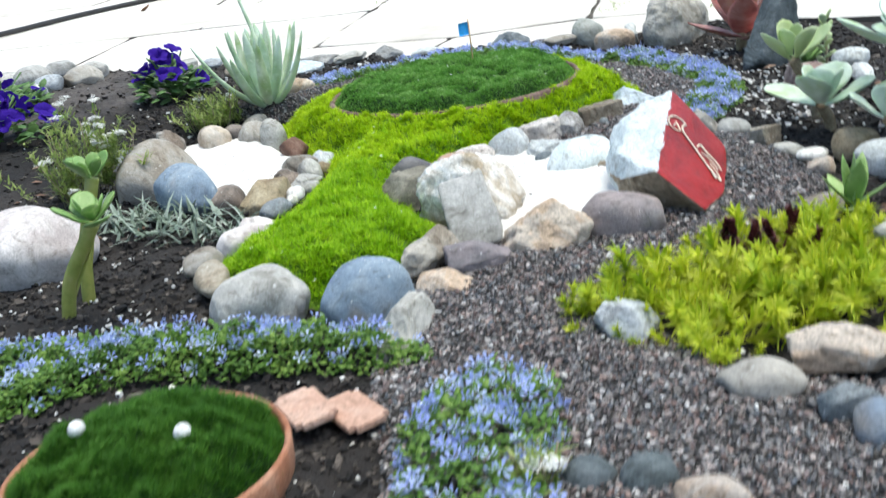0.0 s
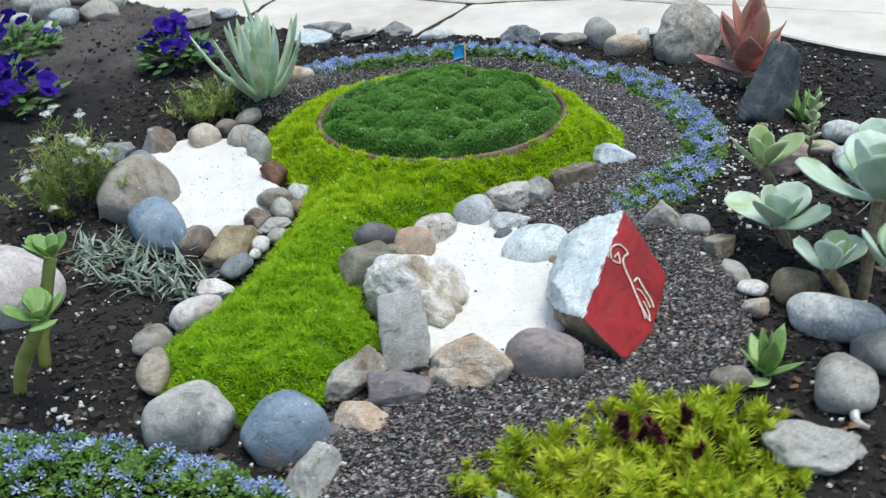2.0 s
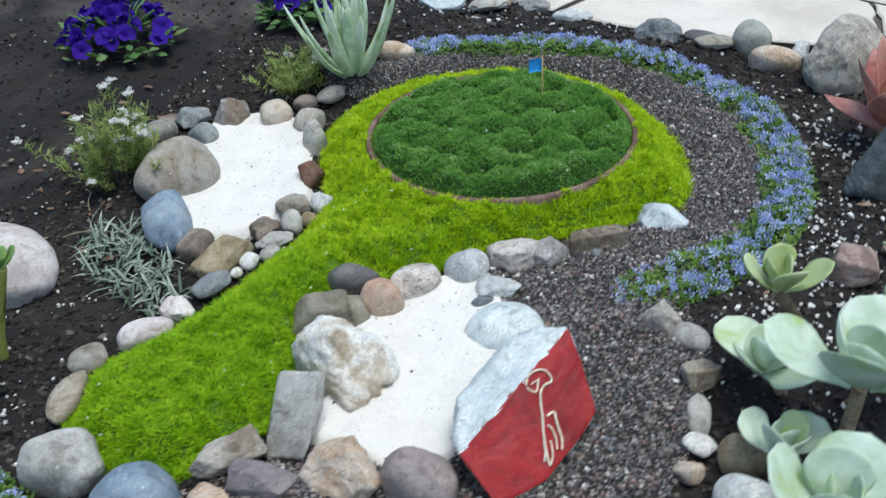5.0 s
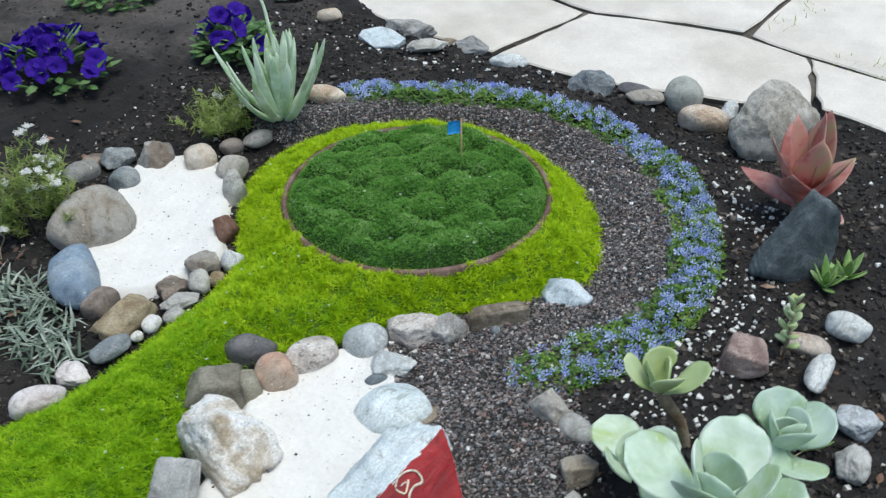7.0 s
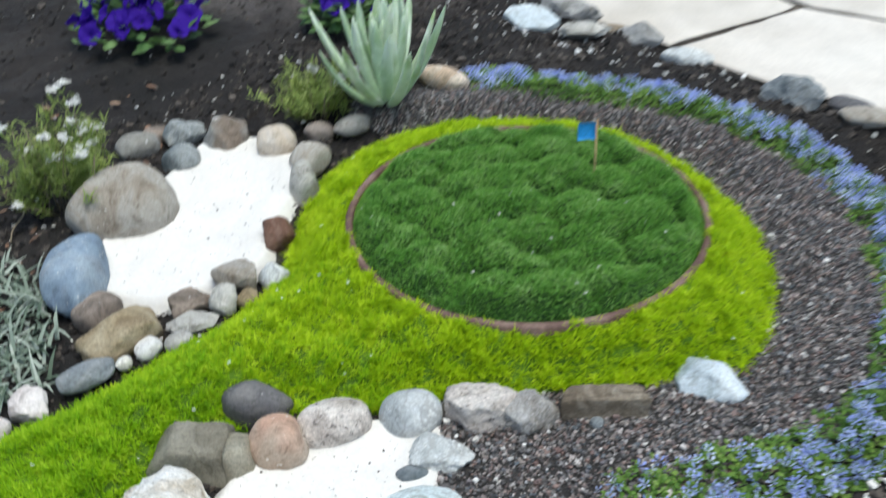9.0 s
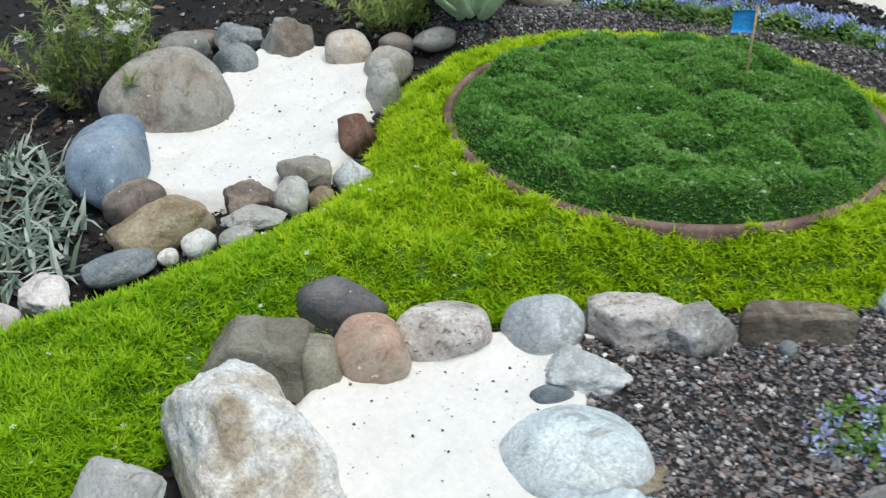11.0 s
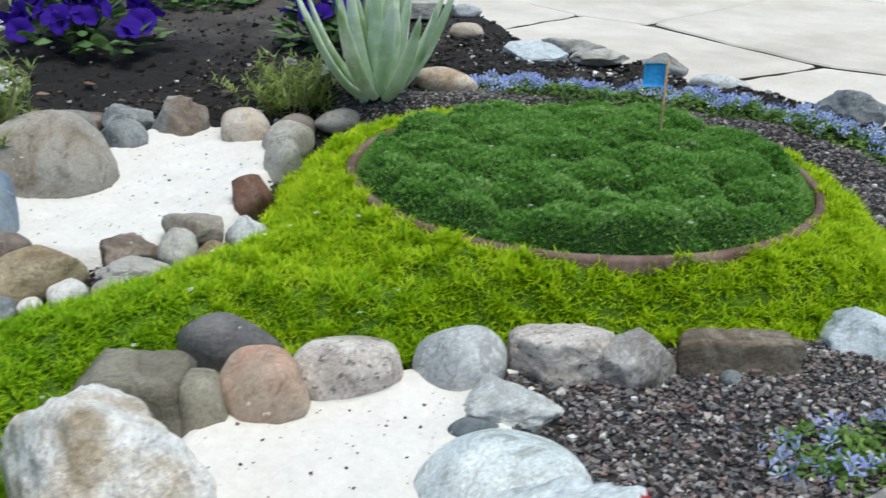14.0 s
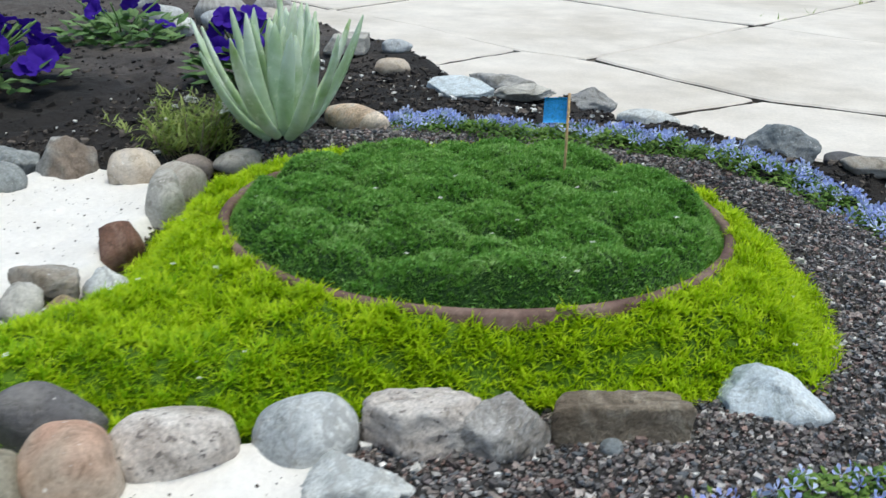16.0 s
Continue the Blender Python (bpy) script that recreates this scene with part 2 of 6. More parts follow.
STONE = {
    "tan": mineral("tan_stone", [(0.2, 0.165, 0.125), (0.3, 0.265, 0.215), (0.36, 0.34, 0.3), (0.44, 0.41, 0.36)], flecks=0.6, patch=10),
    "grey": mineral("grey_stone", [(0.24, 0.235, 0.21), (0.34, 0.335, 0.31), (0.42, 0.415, 0.39), (0.5, 0.49, 0.46)], flecks=0.7, patch=11),
    "blue": mineral("blue_grey_stone", [(0.15, 0.2, 0.27), (0.21, 0.28, 0.36), (0.29, 0.35, 0.41)], flecks=0.9, second=(0.29, 0.265, 0.24), patch=9),
    "brown": mineral("brown_stone", [(0.12, 0.1, 0.085), (0.22, 0.18, 0.15), (0.32, 0.27, 0.23)], flecks=0.4),
    "ochre": mineral("ochre_stone", [(0.2, 0.15, 0.085), (0.32, 0.26, 0.16), (0.4, 0.34, 0.23)], patch=12, relief=1.5),
    "slate": mineral("slate_stone", [(0.11, 0.135, 0.15), (0.19, 0.215, 0.23), (0.29, 0.31, 0.315)], flecks=0.5, relief=1.4),
    "night": mineral("blue_black_slate", [(0.04, 0.055, 0.062), (0.08, 0.1, 0.11), (0.15, 0.175, 0.19)], patch=12, relief=2.0),
    "dark": mineral("charcoal_stone", [(0.08, 0.08, 0.085), (0.12, 0.118, 0.125), (0.18, 0.175, 0.17)], flecks=0.3),
    "white": mineral("quartz_stone", [(0.55, 0.54, 0.5), (0.7, 0.69, 0.65), (0.78, 0.77, 0.74)], rough=0.6),
    "pale": mineral("pale_stone", [(0.38, 0.41, 0.42), (0.5, 0.53, 0.54), (0.6, 0.62, 0.61)], veins=(0.36, 0.37, 0.37), vein_scale=11.0, flecks=0.6, relief=1.3),
    "ice": mineral("ice_blue_stone", [(0.42, 0.49, 0.52), (0.54, 0.61, 0.645), (0.64, 0.7, 0.725)], relief=1.5, patch=9, flecks=0.5, rough=0.6),
    "peach": mineral("peach_stone", [(0.34, 0.265, 0.205), (0.4, 0.335, 0.275), (0.46, 0.4, 0.34)], patch=8, flecks=0.8, second=(0.44, 0.275, 0.205)),
    "cream": mineral("cream_tan_stone", [(0.42, 0.34, 0.25), (0.52, 0.455, 0.37), (0.5, 0.46, 0.41)], patch=9, flecks=0.5, second=(0.54, 0.4, 0.27)),
    "rust": mineral("rust_stone", [(0.09, 0.045, 0.03), (0.16, 0.08, 0.05), (0.25, 0.16, 0.12)], relief=1.4),
    "olive": mineral("olive_grey_stone", [(0.17, 0.155, 0.115), (0.235, 0.22, 0.17), (0.29, 0.275, 0.22)], patch=9, relief=1.3),
    "split": mineral("split_stone", [(0.2, 0.2, 0.19), (0.29, 0.29, 0.275), (0.38, 0.38, 0.36)], patch=12, relief=1.6, second=(0.19, 0.145, 0.11)),
    "speckle": mineral("granite_stone", [(0.4, 0.36, 0.33), (0.52, 0.48, 0.45), (0.62, 0.59, 0.56)], speck=(0.18, 0.16, 0.15), speck_at=0.6, relief=1.9),
    "flecked": mineral("flecked_stone", [(0.2, 0.175, 0.145), (0.34, 0.325, 0.3), (0.5, 0.49, 0.47)], relief=1.9, patch=18, flecks=1.2),
    "lichen": mineral("lichen_grey_rock", [(0.27, 0.25, 0.21), (0.39, 0.37, 0.33), (0.5, 0.485, 0.45)], patch=16, relief=2.2, flecks=0.6),
    "umber": mineral("umber_stone", [(0.16, 0.125, 0.085), (0.27, 0.225, 0.165), (0.4, 0.36, 0.29)], patch=20, relief=2.0),
    "brick": mineral("pinkish_brown_stone", [(0.2, 0.14, 0.125), (0.33, 0.25, 0.225), (0.45, 0.38, 0.35)], patch=12, relief=1.4),
    "sage": mineral("sage_grey_stone", [(0.2, 0.215, 0.19), (0.29, 0.305, 0.275), (0.37, 0.38, 0.35)], patch=10, flecks=0.3),
    "ivory": mineral("ivory_rock", [(0.58, 0.5, 0.38), (0.8, 0.75, 0.66), (0.88, 0.86, 0.8), (0.84, 0.84, 0.82)], patch=16, relief=2.0, second=(0.36, 0.27, 0.15)),
    "buff": mineral("buff_stone", [(0.36, 0.28, 0.21), (0.5, 0.38, 0.28), (0.5, 0.44, 0.38), (0.6, 0.52, 0.44)], patch=16, relief=1.7),
    "purple": mineral("purple_grey_stone", [(0.17, 0.16, 0.165), (0.24, 0.21, 0.215), (0.31, 0.26, 0.255)], patch=9, flecks=0.4),
    "pink": mineral("pink_white_stone", [(0.48, 0.42, 0.4), (0.6, 0.555, 0.535), (0.7, 0.665, 0.645)], patch=8, relief=1.2, flecks=0.3),
}
SOIL = surface("dark_soil", [(0.008, 0.007, 0.0064), (0.016, 0.0132, 0.012), (0.036, 0.03, 0.026)], big=5.0, mid=55, relief=1.8)


def dry_patches(mat, color):
    """Dry, greyer soil in the open bed, with a ragged outline."""
    nt = mat.node_tree
    bsdf = nt.nodes["Principled BSDF"]
    damp = bsdf.inputs["Base Color"].links[0].from_socket
    co = nt.nodes.new("ShaderNodeTexCoord")
    axes = nt.nodes.new("ShaderNodeSeparateXYZ")
    nt.links.new(co.outputs["Object"], axes.inputs[0])
    edge = noise_node(nt, co.outputs["Object"], 5, 5, 0.65, 0.6)
    total = None
    for socket, lo, hi in ((axes.outputs["Y"], 1.85, 2.5), (axes.outputs["X"], -0.5, -0.95), (edge.outputs["Fac"], 0.25, 0.75)):
        mp = nt.nodes.new("ShaderNodeMapRange")
        mp.inputs["From Min"].default_value, mp.inputs["From Max"].default_value = lo, hi
        nt.links.new(socket, mp.inputs["Value"])
        if total is None:
            total = mp.outputs["Result"]
        else:
            add = nt.nodes.new("ShaderNodeMath")
            add.operation = "ADD"
            nt.links.new(total, add.inputs[0])
            nt.links.new(mp.outputs["Result"], add.inputs[1])
            total = add.outputs[0]
    mask = nt.nodes.new("ShaderNodeMapRange")
    mask.inputs["From Min"].default_value, mask.inputs["From Max"].default_value = 1.95, 2.55
    nt.links.new(total, mask.inputs["Value"])
    grain = noise_node(nt, co.outputs["Object"], 90, 5, 0.7)
    shade = ramp(nt, [(0.3, tuple(0.55 * c for c in color)), (0.7, tuple(1.35 * c for c in color))])
    nt.links.new(grain.outputs["Fac"], shade.inputs["Fac"])
    nt.links.new(mixed(nt, mask.outputs["Result"], damp, shade.outputs["Color"]), bsdf.inputs["Base Color"])


dry_patches(SOIL, (0.098, 0.085, 0.077))
# sheet under the chips, its colour darkened as shade between them
GRAVEL_SHADE = surface("gravel_gap_shade", [(0.026, 0.024, 0.023), (0.05, 0.046, 0.044)], big=9, mid=120, relief=1.4)
SAND = surface("white_sand", [(0.76, 0.735, 0.695), (0.82, 0.8, 0.765)], big=12, mid=140, fine=900, relief=0.5, specks=[((0.3, 0.27, 0.22), 170, 0.8)], soft=0.35)
PAVING = surface("pale_flagstone", [(0.58, 0.53, 0.46), (0.7, 0.65, 0.585), (0.76, 0.715, 0.65)], big=1.8, mid=9, fine=160, rough=0.8, relief=0.5, soft=0.6)
JOINT = surface("joint_soil", [(0.07, 0.06, 0.05), (0.17, 0.145, 0.12)], big=5, mid=60)
LIME = leafy("lime_moss", [(0.2, 0.34, 0.006), (0.36, 0.54, 0.008), (0.5, 0.67, 0.013), (0.7, 0.8, 0.06)], patch=34, through_light=0.42, spec=0.2)
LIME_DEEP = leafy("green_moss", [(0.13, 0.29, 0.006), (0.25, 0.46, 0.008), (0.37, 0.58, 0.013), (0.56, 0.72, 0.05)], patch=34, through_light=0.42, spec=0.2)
# shade in the gaps between lime blades is put into this dark base colour
LIME_SHADE = surface("lime_moss_shade", [(0.07, 0.15, 0.005), (0.13, 0.25, 0.008)], big=20, mid=150)
GREEN = leafy("dark_moss", [(0.06, 0.18, 0.02), (0.12, 0.3, 0.04), (0.2, 0.4, 0.075), (0.38, 0.56, 0.22)], patch=24, through_light=0.38, spec=0.25)
# paler green that paints small highlights onto the moss
GREEN_GLINT = leafy("moss_glint", [(0.1, 0.29, 0.035), (0.19, 0.41, 0.08), (0.36, 0.55, 0.2)], patch=24, through_light=0.4, spec=0.4)
# cushion coloured dark, as the shade in hollows between moss lumps and blades
GREEN_SHADE = surface("dark_moss_shade", [(0.016, 0.055, 0.008), (0.032, 0.09, 0.014)], big=25, mid=150)
TEE_GREEN = leafy("deep_moss", [(0.025, 0.085, 0.008), (0.06, 0.17, 0.016), (0.13, 0.28, 0.04)], patch=30, through_light=0.3, spec=0.25)
LEAF = leafy("creeper_leaf", [(0.04, 0.1, 0.014), (0.12, 0.24, 0.035), (0.3, 0.43, 0.09)], patch=14)
BLOOM = leafy("blue_petal", [(0.34, 0.41, 0.86), (0.48, 0.56, 0.92), (0.66, 0.74, 0.96)], through_light=0.35)
VIOLET = leafy("violet_petal", [(0.014, 0.004, 0.12), (0.04, 0.012, 0.27), (0.075, 0.024, 0.4)], through_light=0.25, rough=0.7, spec=0.1)
PETUNIA_LEAF = leafy("broad_leaf", [(0.07, 0.15, 0.045), (0.14, 0.26, 0.08), (0.24, 0.36, 0.15)])
WHITE_BLOOM = leafy("white_petal", [(0.7, 0.7, 0.66), (0.82, 0.82, 0.8)], through_light=0.2)
THIN_LEAF = leafy("narrow_leaf", [(0.15, 0.22, 0.05), (0.31, 0.4, 0.1), (0.52, 0.56, 0.22)], patch=40, through_light=0.45)
DRY = leafy("dry_stem", [(0.2, 0.16, 0.1), (0.36, 0.3, 0.2)], through_light=0.1)
SILVER = leafy("silver_leaf", [(0.09, 0.13, 0.085), (0.18, 0.235, 0.175), (0.3, 0.36, 0.29), (0.5, 0.55, 0.47)], through_light=0.15)
SEDUM = leafy("sedum_leaf", [(0.17, 0.29, 0.012), (0.38, 0.5, 0.02), (0.64, 0.68, 0.05), (0.82, 0.82, 0.2)], patch=16, through_light=0.4)
SEDUM_RED = leafy("red_sedum_leaf", [(0.06, 0.012, 0.016), (0.12, 0.025, 0.03), (0.16, 0.06, 0.05)], through_light=0.15)
CHALK = fleshy("blue_green_flesh", [(0.28, 0.41, 0.17), (0.45, 0.57, 0.38), (0.62, 0.72, 0.59), (0.74, 0.81, 0.72)], edge=(0.74, 0.8, 0.66), patch=15, rough=0.6)
PADDLE = fleshy("grey_green_flesh", [(0.36, 0.48, 0.2), (0.44, 0.56, 0.42), (0.56, 0.67, 0.58), (0.68, 0.77, 0.7)], edge=(0.62, 0.7, 0.52), patch=17, rough=0.65)
PADDLE_YELLOW = fleshy("yellow_green_flesh", [(0.34, 0.43, 0.17), (0.45, 0.54, 0.28), (0.58, 0.65, 0.42)], patch=14)
ROSETTE = fleshy("green_flesh", [(0.14, 0.26, 0.06), (0.25, 0.39, 0.12), (0.4, 0.52, 0.24)], edge=(0.45, 0.52, 0.25), patch=20)
STALK = fleshy("green_stalk", [(0.22, 0.26, 0.055), (0.34, 0.36, 0.09), (0.42, 0.4, 0.14)], patch=40)
RED_FLESH = fleshy("red_flesh", [(0.22, 0.05, 0.045), (0.4, 0.12, 0.105), (0.52, 0.27, 0.24), (0.42, 0.36, 0.2)], patch=14, rough=0.5)
STEM = mineral("brown_stem", [(0.2, 0.14, 0.08), (0.32, 0.25, 0.16), (0.4, 0.34, 0.23)], patch=40)
CLAY = mineral("terracotta", [(0.26, 0.1, 0.05), (0.34, 0.145, 0.08), (0.42, 0.23, 0.15)], patch=12, relief=0.5)
TILE = mineral("pale_terracotta", [(0.44, 0.26, 0.185), (0.52, 0.33, 0.245), (0.56, 0.39, 0.31)], patch=16, relief=0.6)
EDGING = mineral("brown_edging", [(0.11, 0.062, 0.05), (0.17, 0.105, 0.085), (0.25, 0.175, 0.145)], patch=12, relief=0.6)
RED_PAINT = mineral("red_paint", [(0.2, 0.006, 0.008), (0.29, 0.01, 0.012), (0.34, 0.014, 0.016)], speck=(0.18, 0.05, 0.05), speck_at=0.71, patch=9, rough=0.42, relief=0.9)
GOLD = mineral("cream_paint", [(0.6, 0.5, 0.38), (0.72, 0.64, 0.52), (0.78, 0.72, 0.62)], patch=90, rough=0.55, relief=0.6)
BALL = mineral("white_ball", [(0.78, 0.78, 0.76), (0.82, 0.82, 0.8)], patch=30, rough=0.4, relief=0.3)
FLAG = mineral("blue_cloth", [(0.03, 0.3, 0.78), (0.045, 0.36, 0.86)], patch=60, rough=0.7, relief=0.3)
WOOD = mineral("pale_wood", [(0.42, 0.28, 0.14), (0.52, 0.37, 0.2)], patch=80, relief=0.5)
RUBBER = mineral("black_rubber", [(0.012, 0.012, 0.013), (0.025, 0.025, 0.026)], patch=20, rough=0.5, relief=0.3)
PEBBLE = grains("path_gravel", [(0.03, 0.028, 0.027), (0.09, 0.08, 0.076), (0.13, 0.126, 0.126), (0.22, 0.185, 0.165), (0.3, 0.295, 0.29), (0.17, 0.105, 0.09), (0.06, 0.058, 0.06), (0.13, 0.15, 0.17), (0.26, 0.17, 0.14), (0.6, 0.59, 0.57)], rough=0.5)
CRUMB = grains("soil_crumbs", [(0.007, 0.0063, 0.006), (0.015, 0.0125, 0.0115), (0.036, 0.029, 0.025), (0.02, 0.0165, 0.015), (0.075, 0.062, 0.052), (0.14, 0.118, 0.1)], rough=0.95)
CHIP = grains("white_chips", [(0.6, 0.58, 0.53), (0.78, 0.77, 0.74)])
LITTER = leafy("dead_leaf", [(0.12, 0.065, 0.04), (0.25, 0.14, 0.085), (0.34, 0.25, 0.17)], through_light=0.1)

# ---- builders ----
RNG = np.random.default_rng(7)


def mesh_from(name, verts, faces, mat, smooth=False):
    """A mesh from arrays; all faces have the same number of corners."""
    verts, faces = np.asarray(verts, np.float32), np.asarray(faces, np.int32)
    me = bpy.data.meshes.new(name)
    n, k = faces.shape
    me.vertices.add(len(verts))
    me.vertices.foreach_set("co", verts.ravel())
    me.loops.add(n * k)
    me.loops.foreach_set("vertex_index", faces.ravel())
    me.polygons.add(n)
    me.polygons.foreach_set("loop_start", np.arange(0, n * k, k, dtype=np.int32))
    me.update(calc_edges=True)
    me.polygons.foreach_set("use_smooth", np.full(n, smooth))
    me.materials.append(mat)
    me.validate()
    return me


def part(name, me, parent=None, label="", at=None):
    """One mesh object, under a thing or a part if one is given."""
    if isinstance(me, bmesh.types.BMesh):
        raise TypeError(name)
    ob = new(name, me)
    ob.parent = parent
    if at is not None:
        ob.matrix_basis = at
    return tagged(ob, label)


def base(name, x, y, z, label, category, group="", kind=""):
    """The Empty at a thing's foot."""
    ob = new(name)
    ob.empty_display_size = 0.02
    ob.matrix_basis = pose(x, y, z)
    return tagged(ob, label, category, group, kind)


def curve_through(points, n=8, closed=True):
    """A smooth line through plan points."""
    p = np.asarray(points, float)
    out = []
    k = len(p)
    for i in range(k if closed else k - 1):
        a, b, c, d = (p[j % k] if closed else p[min(max(j, 0), k - 1)] for j in (i - 1, i, i + 1, i + 2))
        for s in np.arange(n) / n:
            out.append(0.5 * (2 * b + (c - a) * s + (2 * a - 5 * b + 4 * c - d) * s**2 + (3 * b - a - 3 * c + d) * s**3))
    if not closed:
        out.append(p[-1])
    return np.array(out)


def depth_in(poly, xy):
    """How far inside a closed outline each place lies; outside: minus."""
    best = np.full(len(xy), 1e9)
    inside = np.zeros(len(xy), bool)
    for a, b in zip(poly, np.roll(poly, -1, 0)):
        ab = b - a
        s = np.clip(((xy - a) @ ab) / (ab @ ab + 1e-12), 0, 1)
        best = np.minimum(best, np.hypot(*(xy - a - s[:, None] * ab).T))
        cross = (a[1] > xy[:, 1]) != (b[1] > xy[:, 1])
        with np.errstate(divide="ignore", invalid="ignore"):
            left = xy[:, 0] < (b[0] - a[0]) * (xy[:, 1] - a[1]) / (b[1] - a[1]) + a[0]
        inside ^= cross & left
    return np.where(inside, best, -best)


def ease(x):
    x = np.clip(x, 0, 1)
    return x * x * (3 - 2 * x)


def waves(x, y, size, seed):
    """Smooth random relief, about -1 to 1."""
    g = np.random.default_rng(seed)
    z = np.zeros_like(x)
    for k in range(14):
        a, f, ph = g.uniform(0, 6.28), g.uniform(0.6, 1.9) * 6.28 / size, g.uniform(0, 6.28)
        z += np.sin(f * (np.cos(a) * x + np.sin(a) * y) + ph)
    return z / 5.5


def scatter(poly, n, inset=0.0, seed=1):
    """Random places inside an outline."""
    g = np.random.default_rng(seed)
    lo, hi = poly.min(0), poly.max(0)
    xy = g.uniform(lo, hi, (int(n * 3), 2))
    d = depth_in(poly, xy)
    keep = d > inset
    return xy[keep][:n], d[keep][:n]


def turned(n, tilt, g, spin=None):
    """Rotation matrices: a tilt away from upright towards a random side, after a random spin."""
    spin = g.uniform(0, 6.283, n) if spin is None else spin
    c, s = np.cos(spin), np.sin(spin)
    ct, st = np.cos(tilt), np.sin(tilt)
    z = np.zeros(n)
    one = np.ones(n)
    rz = np.stack([np.stack([c, -s, z], -1), np.stack([s, c, z], -1), np.stack([z, z, one], -1)], 1)
    rx = np.stack([np.stack([one, z, z], -1), np.stack([z, ct, st], -1), np.stack([z, -st, ct], -1)], 1)
    return rz @ rx


def many(templ, faces, rot, scale, places):
    """Copies of a small form, joined: vertices and faces."""
    scale = np.asarray(scale)
    scale = scale[:, None] if scale.ndim == 1 else scale
    v = np.einsum("nij,nkj->nki", rot, templ[None] * scale[:, None, :]) + places[:, None, :]
    f = faces[None] + (np.arange(len(places)) * len(templ))[:, None, None]
    return v.reshape(-1, 3), f.reshape(-1, faces.shape[1])


# small forms: a bent blade, a leaf, a petal, a chip
BLADE = np.array([(-0.5, 0, 0), (0.5, 0, 0), (-0.38, 0.1, 0.55), (0.38, 0.1, 0.55), (0, 0.34, 1.0)])
BLADE_F = np.array([(0, 1, 3), (0, 3, 2), (2, 3, 4)])
NEEDLE = np.array([(-0.5, 0, 0), (0.5, 0, 0), (0, 0.22, 1.0)])
NEEDLE_F = np.array([(0, 1, 2)])
LEAFLET = np.array([(0, 0, 0), (-0.42, 0.1, 0.4), (0, -0.02, 0.45), (0.42, 0.1, 0.4), (-0.3, 0.22, 0.75), (0.3, 0.22, 0.75), (0, 0.3, 1.0)])
LEAFLET_F = np.array([(0, 2, 1), (0, 3, 2), (1, 2, 4), (2, 3, 5), (2, 5, 6), (2, 6, 4)])


def star(petals, width, cup=0.25, notch=0.0):
    v, f = [(0, 0, 0)], []
    for i in range(petals):
        a = 6.283 * i / petals
        for r, da, z in ((0.45, -width * 0.6, 0.05), (0.8, -width, cup), (1.0 - notch, 0, cup * 1.2), (0.8, width, cup), (0.45, width * 0.6, 0.05)):
            v.append((r * math.cos(a + da), r * math.sin(a + da), z))
        k = 1 + 5 * i
        f += [(0, k, k + 4), (k, k + 1, k + 3), (k, k + 3, k + 4), (k + 1, k + 2, k + 3)]
    return np.array(v), np.array(f)


def chip_form():
    v = np.array([(x, y, z) for x in (-1, 1) for y in (-1, 1) for z in (-1, 1)], float)
    v *= np.array([0.8, 0.9, 0.75])
    v[[1, 7]] *= 0.72
    v[[2, 4]] *= 0.8
    f = np.array([(0, 1, 3), (0, 3, 2), (4, 6, 7), (4, 7, 5), (0, 4, 5), (0, 5, 1), (2, 3, 7), (2, 7, 6), (0, 2, 6), (0, 6, 4), (1, 5, 7), (1, 7, 3)])
    return v, f


CHIPV, CHIPF = chip_form()


def chips(name, places, size, mat, label, category, seed, flat=0.6, kind="stuff", parent=None):
    g = np.random.default_rng(seed)
    n = len(places)
    rot = turned(n, g.uniform(-0.5, 0.5, n), g)
    sc = size(g, n)[:, None] * np.stack([g.uniform(0.7, 1.4, n), g.uniform(0.6, 1.0, n), g.uniform(0.7, 1.2, n) * flat], -1)
    v, f = many(CHIPV, CHIPF, rot, sc, places)
    v += g.normal(0, 1, v.shape) * np.repeat(sc.min(1), len(CHIPV))[:, None] * 0.16
    ob = part(name, mesh_from(name, v, f, mat), parent)
    return tagged(ob, label, category, kind=kind)


def icosphere(level):
    bm = bmesh.new()
    bmesh.ops.create_icosphere(bm, subdivisions=level, radius=1)
    v = np.array([p.co[:] for p in bm.verts])
    f = np.array([[p.index for p in t.verts] for t in bm.faces])
    bm.free()
    return v, f


ICO = {k: icosphere(k) for k in (2, 3, 4, 5)}


def grain_noise(v, size, seed, octaves=3, ridged=False):
    out = np.zeros(len(v))
    amp = 1.0
    for o in range(octaves):
        k = 2**o / size
        vals = np.array([noise.noise((p[0] * k + seed, p[1] * k - seed, p[2] * k + 3 * o)) for p in v])
        out += amp * ((1 - 2 * np.abs(vals)) * 0.6 if ridged else vals)
        amp *= 0.5
    return out


def even_normals(n, g):
    """Directions spread over a ball, jittered."""
    k = np.arange(n) + 0.5
    z, a = 1 - 2 * k / n, k * 2.39996 + g.uniform(0, 6.28)
    r = np.sqrt(1 - z * z)
    u = np.stack([r * np.cos(a), r * np.sin(a), z], -1) + g.normal(0, 0.22, (n, 3))
    return u / np.linalg.norm(u, axis=1)[:, None]


def planes_radius(v, nrm, d, p):
    """How far out a rounded meeting of planes lies along each direction."""
    return (np.clip(v @ np.asarray(nrm).T / np.asarray(d), 0, None) ** p).sum(1) ** (-1 / p)


def heading(az, el):
    a, e = radians(az), radians(el)
    return (math.cos(e) * math.cos(a), math.cos(e) * math.sin(a), math.sin(e))


